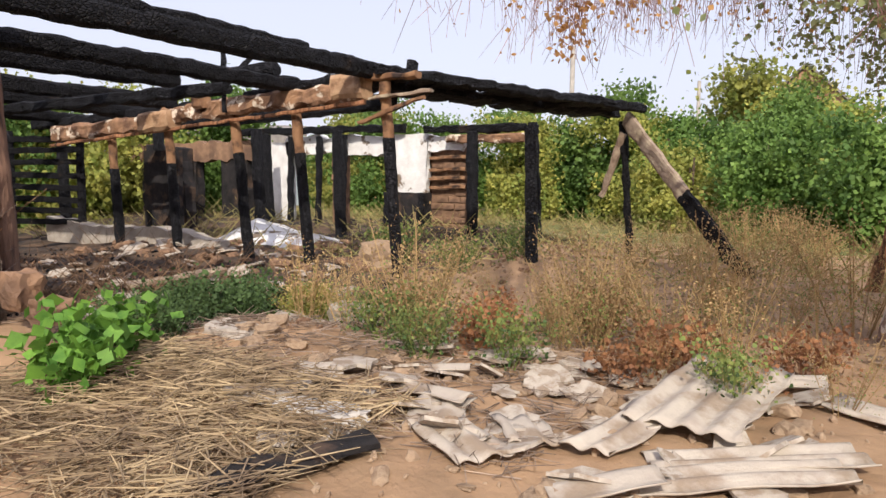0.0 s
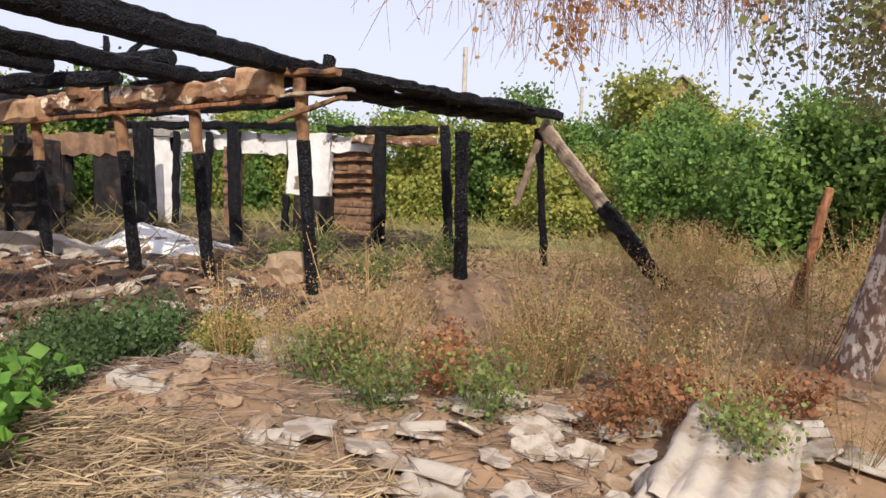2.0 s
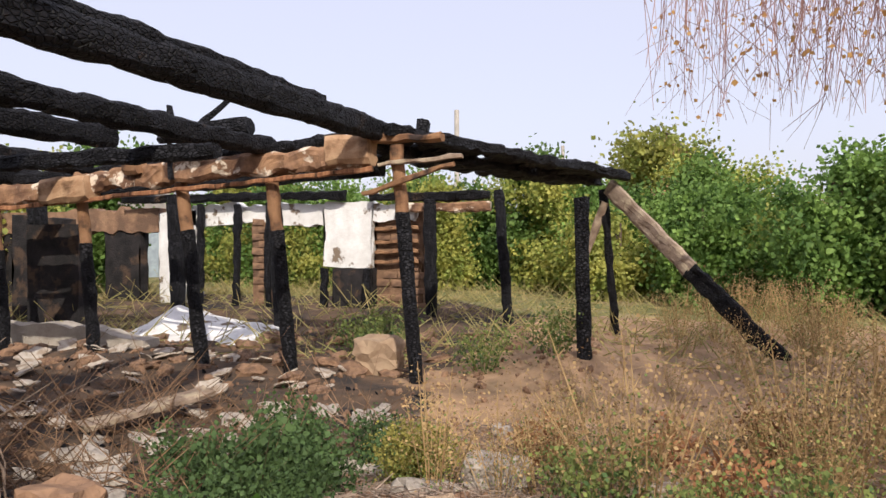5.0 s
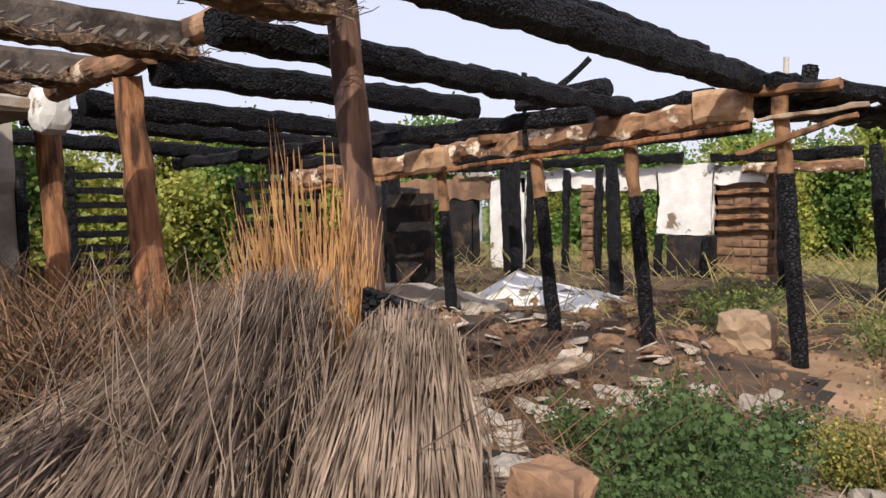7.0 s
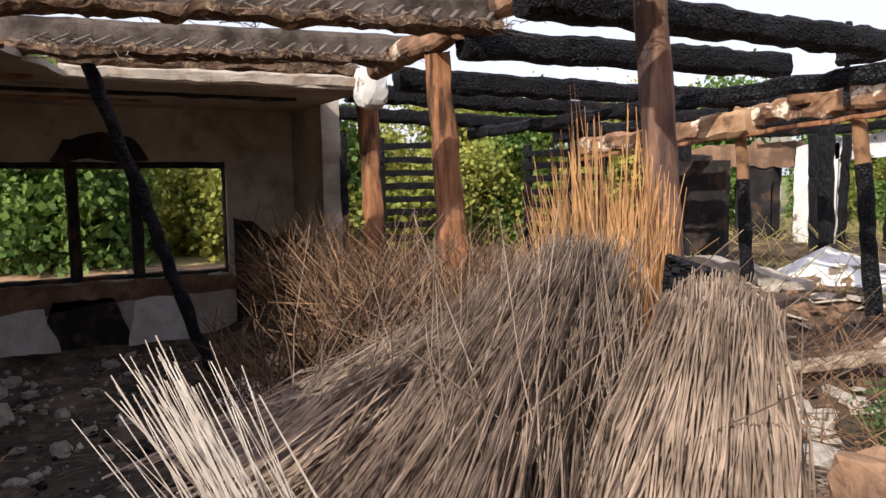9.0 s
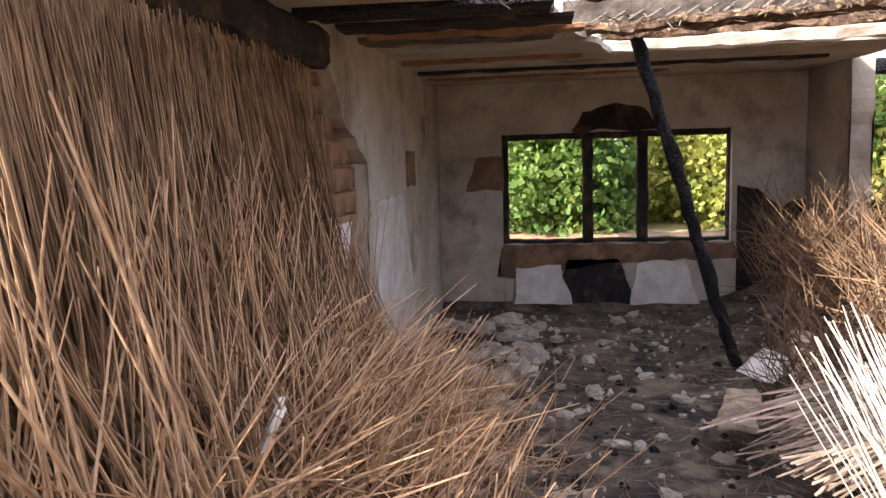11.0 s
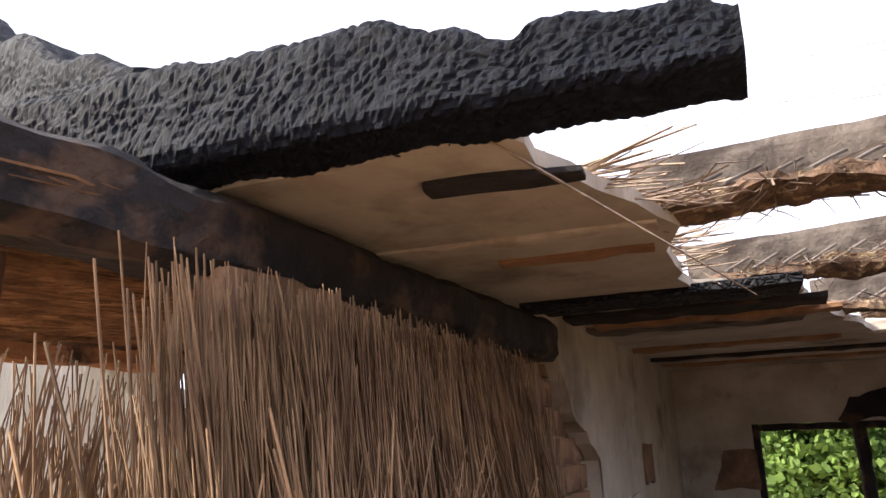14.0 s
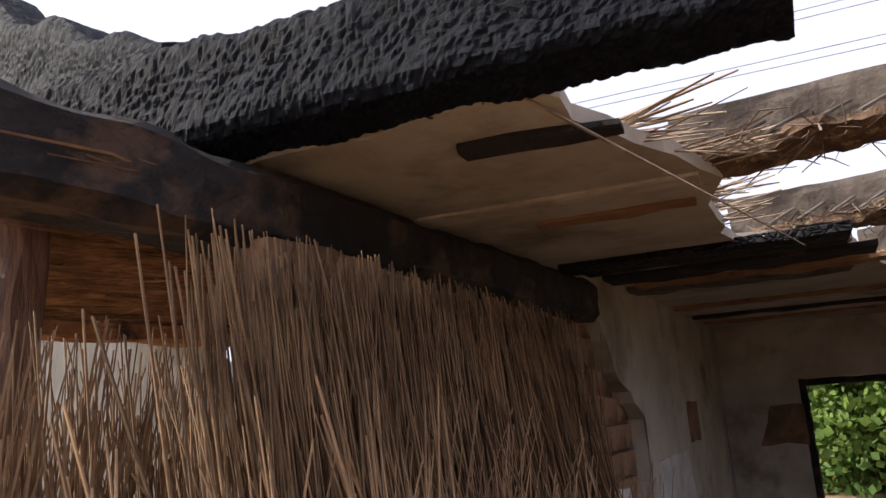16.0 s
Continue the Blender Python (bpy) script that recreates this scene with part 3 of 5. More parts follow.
patch("exposed_adobe", [(2.15, 1.25), (2.6, 1.25), (2.6, 1.6), (2.15, 1.6)], (-12.76, 0.21), (-4.4, 0.21), "adobe", "bare adobe hole in the plaster", 7)
patch("white_plaster_patch", [(2.3, -0.5), (4.1, -0.45), (4.2, 0.9), (4.1, 1.2), (2.9, 1.2), (2.5, 0.3)], (-12.76, 0.208), (-4.4, 0.208), "whitestone", "pale plaster low on the wall", 8)
patch("white_plaster_patch", [(4.9, 0.75), (6.0, 0.9), (5.9, 1.15), (4.7, 1.1)], (-12.76, 0.15), (-4.4, 0.15), "whitestone", "white plaster patch left on the adobe", 9)


def ceiling():
    bm = bmesh.new()
    pts = [(-4.84, -0.3), (-4.86, 0.78), (-4.95, 0.84), (-5.4, 0.95), (-5.95, 1.12), (-6.3, 1.04), (-7.25, 1.02), (-7.45, 1.5), (-8.9, 1.85), (-9.4, 2.0), (-9.95, 2.15), (-9.9, 4.9), (-12.9, 4.9), (-12.9, -0.1), (-7, -0.3)]
    out = []
    for (a, b), (c, d) in zip(pts, pts[1:] + pts[:1]):
        m = max(1, int(math.hypot(c - a, d - b) / 0.15))
        for i in range(m):
            f = i / m
            q = noise.noise_vector(Vector((a + (c - a) * f, b + (d - b) * f, 5)) * 4) * 0.07
            out.append((a + (c - a) * f + q.x, b + (d - b) * f + q.y))
    lo = [bm.verts.new((x, y, 2.36 + 0.012 * (-4.6 - x))) for x, y in out]
    hi = [bm.verts.new((x, y, 2.41 + 0.012 * (-4.6 - x))) for x, y in out]
    bm.faces.new(lo)
    bm.faces.new(hi)
    for i in range(len(out)):
        j = (i + 1) % len(out)
        bm.faces.new((lo[i], lo[j], hi[j], hi[i]))
    bmesh.ops.triangulate(bm, faces=bm.faces[:])
    bmesh.ops.recalc_face_normals(bm, faces=bm.faces)
    solo("ceiling", bm, "dirty", "cracked sooty plaster ceiling, broken off along the joists", "ceiling", kind="structure")


ceiling()
timber("wall_plate", (-4.0, -0.14, 2.20), (-7.4, 0.12, 2.20), 0.26, 0.24, "soot", "sooty beam along the top of the reed wall", rough=0.014, seg=0.07)
def cracked_beam(name, p0, p1, w, top, bottom, label, cell=0.027, seed=0.0, step=0.011):
    """A beam whose top and bottom follow (share of length, height) steps; its skin is split into raised charcoal blocks."""
    p0, p1 = Vector(p0), Vector(p1)
    d = p1 - p0
    L = d.length
    d.normalize()
    side = Vector((d.y, -d.x, 0)).normalized()

    def at(rows, f):
        for (a, u), (b, v) in zip(rows, rows[1:]):
            if f <= b:
                return u + (v - u) * smoothstep(0, 1, (f - a) / (b - a))
        return rows[-1][1]

    n, k = int(L / step), 72
    vs = []
    for i in range(n + 1):
        f = i / n
        zt, zb = at(top, f), at(bottom, f)
        c = p0 + d * (L * f)
        for j in range(k):
            a = 2 * math.pi * (j + 0.5) / k
            q = max(abs(math.cos(a)), abs(math.sin(a)))
            m = min(1 / q, 1.25)
            x, z = math.cos(a) * m * w / 2, math.sin(a) * m
            out = (side * math.cos(a) + Vector((0, 0, math.sin(a))))
            pt = c + side * x + Vector((0, 0, (zt + zb) / 2 + z * (zt - zb) / 2 - c.z))
            sp = Vector((L * f * 0.8, pt.dot(side) + 7, pt.z)) / cell + Vector((seed, 0, 0))
            dist = noise.voronoi(sp)[0]
            crack = min(1.0, (dist[1] - dist[0]) / 0.28)
            big = noise.noise(pt * 7 + Vector((seed, 0, 0)))
            pt += out * (0.009 * crack - 0.009 + 0.014 * big)
            vs.append(tuple(pt - p0))
    fs = [(i * k + j, i * k + (j + 1) % k, (i + 1) * k + (j + 1) % k, (i + 1) * k + j) for i in range(n) for j in range(k)]
    fs += [tuple(range(k))[::-1], tuple(n * k + j for j in range(k))]
    me = bpy.data.meshes.new(name)
    me.from_pydata(vs, [], fs)
    me.materials.append(M["coal"])
    ob = tagged(new(name, me), label, "beam")
    ob.location = p0
    return ob


cracked_beam("charred_beam_end", (-4.72, -1.9, 2.5), (-4.80, 1.40, 2.4), 0.24, ((0, 2.78), (0.33, 2.73), (0.5, 2.72), (0.62, 2.68), (0.74, 2.67), (0.80, 2.60), (0.855, 2.52), (0.87, 2.56), (0.97, 2.52), (1.0, 2.47)), ((0, 2.46), (0.34, 2.39), (0.75, 2.365), (1.0, 2.345)), "charred black beam end cracked into blocks, its top eaten away")
cracked_beam("charred_beam_end", (-4.85, -0.28, 2.86), (-5.3, -2.3, 3.6), 0.3, ((0, 2.80), (0.2, 2.98), (0.5, 3.3), (1.0, 3.9)), ((0, 2.6), (1.0, 3.2)), "charred black beam lying across another", seed=5.0, step=0.016)
timber("support_post", (-4.5, -0.6, -0.1), (-4.48, -0.58, 2.2), 0.13, 0.13, "post", "square brown post under the charred beam end", "post", roundness=0.2)
timber("pale_log", (-4.22, 0.12, 1.42), (-4.02, 0.5, 0.3), 0.12, 0.12, "birch", "pale peeling log leaning in the reeds", "log", roundness=0.9)
for x, y0, y1, z in ((-6.1, 0.95, 4.9, 2.50), (-7.55, 1.0, 4.95, 2.50), (-9.1, 1.7, 4.95, 2.53)):
    dz = (y1 - y0) * 0.035
    timber("ceiling_joist", (x, y0, z + 0.06), (x - 0.04, y1, z + 0.06 + dz), 0.08, 0.26, "joistgrey", "tall scorched ceiling joist, its grey darkened for shade, charred along its top", "beam", "joists of the burnt room", rough=0.006, seg=0.08)
    timber("clay_ledge", (x + 0.12, y0 + 0.1, z - 0.06), (x + 0.08, y1 - 0.1, z - 0.05 + dz), 0.22, 0.07, "strawclay", "ragged ledge of straw and clay clinging along a joist", "clay ledge", "clay ledges of the joists", rough=0.03, seg=0.04)
    for k in range(26):
        y = y0 + 0.2 + k * 0.14
        if y < y1 - 0.15:
            lath = timber("slanting_lath", (x + 0.20, y, z - 0.02 + (y - y0) * 0.035), (x + 0.06, y + 0.13, z + 0.07 + (y - y0) * 0.035), 0.035, 0.012, "joistgrey", "thin slanting lath nailed to a ceiling joist", "lath", "slanting laths of the joists", rough=0.004)
timber("ceiling_strip", (-9.95, 2.1, 2.46), (-9.95, 4.8, 2.50), 0.14, 0.12, "slate", "pale plastered edge of the broken ceiling", "beam", rough=0.015)
timber("ceiling_strip", (-10.15, 2.1, 2.58), (-10.15, 4.8, 2.64), 0.4, 0.12, "strawclay", "clay and straw lying on the ceiling edge", "clay ledge", rough=0.04, seg=0.07)
bm = bmesh.new()
lump(bm, (0, 0, 0), (0.3, 0.3, 0.42), 4, 0.12, 3)
solo("plaster_block", bm, "plaster", "white plaster block hanging at the ceiling corner", "rubble", loc=(-9.85, 4.85, 2.44))
for x, y0, y1, w, h, mt in ((-7.3, 0.1, 1.55, 0.34, 0.07, "char"), (-7.85, 0.15, 1.7, 0.3, 0.05, "soot"), (-8.5, 0.15, 1.6, 0.35, 0.04, "joistgrey"), (-8.25, 0.3, 1.8, 0.12, 0.05, "wood"), (-9.9, 0.25, 1.9, 0.14, 0.05, "wood"), (-10.9, 0.25, 4.4, 0.1, 0.05, "soot"), (-11.7, 0.25, 3.0, 0.08, 0.04, "wood")):
    zc = 2.35 + 0.012 * (-4.6 - x)
    timber("ceiling_lath", (x, y0, zc), (x - 0.05, y1, zc), w, h, mt, "scorched lath bared in the broken plaster ceiling", "beam", "bared ceiling laths", rough=0.012)
timber("charred_board", (-5.35, 4.55, 0.3), (-5.2, 4.45, 1.15), 0.4, 0.05, "char", "charred board standing behind the reed sheaf", "board", rough=0.008)
timber("ceiling_batten", (-5.78, -0.1, 2.37), (-5.88, 1.06, 2.375), 0.13, 0.035, "slate", "pale plastered batten standing proud of the ceiling", "beam", "bared ceiling laths", rough=0.006)
timber("ceiling_lath", (-6.15, 0.35, 2.375), (-6.2, 1.0, 2.375), 0.09, 0.03, "wood", "brown lath bared in the broken plaster ceiling", "beam", "bared ceiling laths", rough=0.012)
timber("ceiling_lath", (-5.1, 0.5, 2.36), (-5.2, 0.95, 2.36), 0.10, 0.03, "soot", "burnt lath bared at the broken ceiling edge", "beam", "bared ceiling laths", rough=0.015)
laths = Strands()
lr = random.Random(17)
edge = ((-4.9, 0.84), (-5.4, 0.95), (-5.95, 1.12), (-6.3, 1.04), (-7.2, 1.02))
for k in range(110):
    i = 1 + lr.randrange(3)
    q = lr.random()
    ex, ey = edge[i][0] + (edge[i + 1][0] - edge[i][0]) * q, edge[i][1] + (edge[i + 1][1] - edge[i][1]) * q
    ez = 2.43 + 0.012 * (-4.6 - ex) + lr.uniform(-0.03, 0.05)
    laths.stalk((ex + lr.uniform(-0.1, 0.1), ey - 0.15, ez), (ex + lr.gauss(0, 0.16), ey + lr.uniform(0.02, 0.28), ez + lr.gauss(0, 0.035)), lr.uniform(0.003, 0.009))
laths.stalk((-4.8, 0.75, 2.38), (-6.1, 1.35, 2.12), 0.006)
laths.make("broken_laths", "greywood", None, "broken grey laths sticking out of the ceiling edge", "laths", "stuff")
timber("fallen_pole", (-9.3, 2.3, 2.45), (-9.9, 3.3, -0.5), 0.11, 0.11, "char", "charred pole fallen slanting into the room", "pole", roundness=0.8)


# the space behind the reed wall
bm = bmesh.new()
outline_wall(bm, [(0, -0.2), (1.9, -0.2), (1.9, 2.22), (0.95, 2.25), (0.85, 2.1), (0.75, 2.24), (0, 2.2)], (-5.7, -3.6), (-6.6, -1.95), 0.25, 0.04)
solo("wall_annex", bm, "stained", "whitewashed wall piece in the sun", "wall", kind="structure")
bm = bmesh.new()
outline_wall(bm, [(0, -0.2), (3.6, -0.2), (3.6, 2.1), (0, 2.1)], (-10.5, -2.7), (-6.3, -2.7), 0.25, 0.05)
solo("wall_annex_side", bm, "stained", "whitewashed wall beyond the reeds", "wall", kind="structure")
timber("annex_beam", (-6.9, -1.4, 2.1), (-4.0, -2.3, 2.1), 0.12, 0.1, "wood", "scorched beam under the reed mat")


def mat_foot(rnd):
    rnd.x, rnd.y = rnd.uniform(-7.5, -4.6), rnd.uniform(-2.2, 0.0)
    return (rnd.x, rnd.y, 2.22 + rnd.uniform(-0.03, 0.05))


def mat_tip(rnd):
    return (rnd.x + rnd.uniform(0.3, 0.8), rnd.y + rnd.uniform(-0.2, 0.05), 2.22 + rnd.uniform(-0.06, 0.05))


def joist_foot(rnd):
    x, y0, y1, z = rnd.choice(((-6.0, 0.95, 4.9, 2.42), (-7.45, 1.0, 4.95, 2.42), (-9.0, 1.7, 4.95, 2.45), (-10.1, 2.1, 4.8, 2.55)))
    y = rnd.uniform(y0, y1)
    rnd.p = (x + rnd.uniform(-0.18, 0.18), y, z + (y - y0) * 0.035 + rnd.uniform(0, 0.05))
    return rnd.p


def joist_tip(rnd):
    x, y, z = rnd.p
    return (x + rnd.uniform(-0.2, 0.2), y + rnd.uniform(-0.2, 0.2), z + rnd.uniform(-0.06, 0.08))


# reeds
def sheaf(name, n, foot, tip, r, material, label, parent=None, bend=0.05, seed=1, category="reeds"):
    rnd = random.Random(seed)
    s = Strands()
    for _ in range(n):
        a, b = foot(rnd), tip(rnd)
        q = Vector((rnd.uniform(-1, 1), rnd.uniform(-1, 1), rnd.uniform(-0.4, 1))) * bend
        s.stalk(a, b, r * rnd.uniform(0.6, 1.3), q)
    return s.make(name, material, parent, label, category, kind="stuff")


def wr_foot(rnd):
    rnd.x = rnd.uniform(-6.6, -4.5)
    rnd.d = rnd.random()
    return (rnd.x - 0.5 * rnd.random() ** 2 * (rnd.x < -5.5), 0.24 + 0.22 * rnd.d + rnd.uniform(0, 0.08), rnd.uniform(-0.4, 0.5))


def wr_tip(rnd):
    return (rnd.x + rnd.gauss(0, 0.17), 0.24 + 0.1 * rnd.d, 2.04 - 0.25 * abs(rnd.gauss(0, 1)) * (0.5 + 1.8 * rnd.d))


def lean_foot(rnd):
    rnd.x = rnd.uniform(-6.6, -3.7)
    return (rnd.x, 0.55 + rnd.uniform(-0.25, 0.35), rnd.uniform(0.0, 0.5))


def lean_tip(rnd):
    return (rnd.x + rnd.gauss(-0.1, 0.45), 0.3 + rnd.uniform(-0.15, 0.25), rnd.uniform(0.9, 1.75) - 0.25 * abs(rnd.x + 4.6))


def left_foot(rnd):
    rnd.x = rnd.uniform(-4.9, -3.7)
    return (rnd.x, -0.15 + rnd.uniform(-0.25, 0.35), rnd.uniform(0, 0.5))


def left_tip(rnd):
    return (rnd.x + rnd.gauss(0, 0.15), -0.15 + rnd.uniform(-0.25, 0.3), rnd.uniform(1.15, 1.85))


def fallen_foot(rnd):
    rnd.x, rnd.y = rnd.uniform(-7.6, -4.4), 0.45 + abs(rnd.gauss(0, 0.35))
    return (rnd.x, rnd.y, 0.75 - 0.45 * (rnd.y - 0.3) - 0.28 * max(0, -rnd.x - 5.4) + rnd.uniform(-0.25, 0.1))


def fallen_tip(rnd):
    return (rnd.x + rnd.gauss(0.1, 0.4), rnd.y + rnd.gauss(0.1, 0.22), 0.9 - 0.45 * (rnd.y - 0.3) - 0.28 * max(0, -rnd.x - 5.4) + rnd.uniform(-0.2, 0.3))


sheaf("reed_wall", 4200, wr_foot, wr_tip, 0.0055, "reed", "standing wall of dry brown reeds under a beam", bend=0.06, seed=3)
sheaf("leaning_reeds", 1500, lean_foot, lean_tip, 0.0055, "reed", "loose dry reeds leaning against the reed wall", bend=0.04, seed=31)
sheaf("golden_reeds", 1500, left_foot, left_tip, 0.005, "reed", "sunlit golden reeds beside the reed wall", bend=0.04, seed=32)
sheaf("fallen_reeds", 2600, fallen_foot, fallen_tip, 0.0045, "reed", "fallen tangled reeds at the foot of the reed wall", bend=0.05, seed=33)


def fan(cx, cy, z0, z1, r0, r1, lean=(0, 0), dz=0.2):
    def foot(rnd):
        a, q = rnd.uniform(0, 6.28), math.sqrt(rnd.random())
        rnd.a, rnd.q = a, q
        return (cx + math.cos(a) * q * r0, cy + math.sin(a) * q * r0, z0 + rnd.uniform(-0.05, 0.05))

    def tip(rnd):
        a = rnd.a + rnd.uniform(-0.5, 0.5)
        return (cx + lean[0] + math.cos(a) * rnd.q * r1 + rnd.gauss(0, 0.05), cy + lean[1] + math.sin(a) * rnd.q * r1 + rnd.gauss(0, 0.05), z1 - (rnd.random() * 0.5 + rnd.q * 0.5) * dz)

    return foot, tip


sheaf("straw_on_joists", 1500, joist_foot, joist_tip, 0.004, "greyreed", "straw lying on the joists of the room", seed=41)
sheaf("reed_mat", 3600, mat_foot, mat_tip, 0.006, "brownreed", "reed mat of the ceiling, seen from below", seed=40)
f, t = fan(-4.75, 3.90, 0.25, 1.24, 0.42, 0.11, (0.02, 0.12))
sheaf("reed_sheaf", 1800, f, t, 0.0046, "greyreed", "grey weathered reed sheaf tied near its top, standing on the rubble", seed=5)


def heap_foot(rnd):
    u = rnd.random()
    rnd.u = u
    return (-6.5 + 1.75 * u + rnd.gauss(0, 0.1), 2.95 + 0.9 * u + rnd.gauss(0, 0.12), 0.22 + rnd.uniform(-0.1, 0.15))


def heap_bundle(u, seed, n):
    """One slumped armful: spread at the foot, drawn together at the ridge."""
    pick = random.Random(seed)
    z = 0.62 + 0.62 * min(1, u * 1.5) + pick.uniform(-0.1, 0.08)
    cx, cy = -6.5 + 1.75 * u + pick.gauss(0, 0.06), 2.95 + 0.9 * u + pick.gauss(0, 0.16)
    tx, ty = -6.6 + 1.1 * u + pick.gauss(0, 0.1), 3.75 + 0.65 * u + pick.gauss(0, 0.08)

    def foot(rnd):
        rnd.q, rnd.w = rnd.gauss(0, 1), rnd.gauss(0, 1)
        return (cx + rnd.q * 0.19, cy + rnd.w * 0.17, 0.2 + rnd.uniform(-0.12, 0.12))

    def tip(rnd):
        return (tx + rnd.q * 0.05 + rnd.gauss(0, 0.08), ty + rnd.w * 0.06 + rnd.gauss(0, 0.08), z - abs(rnd.gauss(0, 0.15)))

    sheaf("reed_bundle", n, foot, tip, 0.0055, "greyreed", "slumped armful of grey reeds leaning on the others", bend=0.11, seed=seed + 100)


def stray_tip(rnd):
    return (-6.4 + 1.3 * rnd.u + rnd.gauss(0, 0.5), 3.7 + 0.5 * rnd.u + rnd.gauss(0, 0.35), rnd.uniform(0.6, 1.45))


sheaf("stray_reeds", 200, heap_foot, stray_tip, 0.0035, "greyreed", "stray grey reeds crossing the heap", bend=0.08, seed=61)
for k in range(21):
    heap_bundle(0.80 * k / 20, k, 180)
f, t = fan(-6.28, 4.72, 0.6, 2.2, 0.2, 0.3, (-0.12, 0), dz=1.5)
sheaf("reed_sheaf", 300, f, t, 0.0058, "goldreed", "golden upright reeds standing beside the brown post", seed=8)
f, t = fan(-5.80, 4.66, 0.6, 1.95, 0.12, 0.2, (0.0, 0), dz=1.2)
sheaf("reed_sheaf", 280, f, t, 0.0050, "goldreed", "golden upright reeds standing against the brown post", seed=18)
f, t = fan(-4.92, 2.68, 0.1, 1.2, 0.10, 0.22, (-0.12, -0.38), 0.4)
sheaf("reed_sheaf", 75, f, t, 0.0042, "whitereed", "bleached loose reeds sticking out of the rubble", seed=9)


def mid_foot(rnd):
    rnd.x, rnd.y, rnd.z = rnd.uniform(-8.2, -6.3), rnd.uniform(3.6, 5.2), rnd.uniform(0.0, 0.7)
    return (rnd.x, rnd.y, rnd.z)


def mid_tip(rnd):
    return (rnd.x + rnd.uniform(-0.5, 0.5), rnd.y + rnd.uniform(-0.4, 0.4), rnd.z + rnd.uniform(-0.1, 0.55))


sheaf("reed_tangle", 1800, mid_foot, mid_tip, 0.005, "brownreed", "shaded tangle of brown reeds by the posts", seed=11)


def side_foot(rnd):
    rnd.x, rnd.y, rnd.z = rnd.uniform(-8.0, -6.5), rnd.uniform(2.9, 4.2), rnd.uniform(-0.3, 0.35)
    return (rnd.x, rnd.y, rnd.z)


# dark reeds added here to stand in for shade under the room
sheaf("reed_tangle", 1100, side_foot, mid_tip, 0.005, "brownreed", "brown reed tangle, coloured dark for shade, at the edge of the ash floor", seed=12)


def flat_foot(rnd):
    rnd.x, rnd.y, rnd.z = rnd.uniform(-11.6, -7.2), rnd.uniform(3.9, 5.3), rnd.uniform(-0.2, 0.6)
    return (rnd.x, rnd.y, rnd.z)


def flat_tip(rnd):
    return (rnd.x + rnd.uniform(-0.8, 0.8), rnd.y + rnd.uniform(-0.5, 0.5), rnd.z + rnd.uniform(-0.1, 0.75))


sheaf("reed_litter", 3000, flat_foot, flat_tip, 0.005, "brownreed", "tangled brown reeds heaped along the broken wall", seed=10)


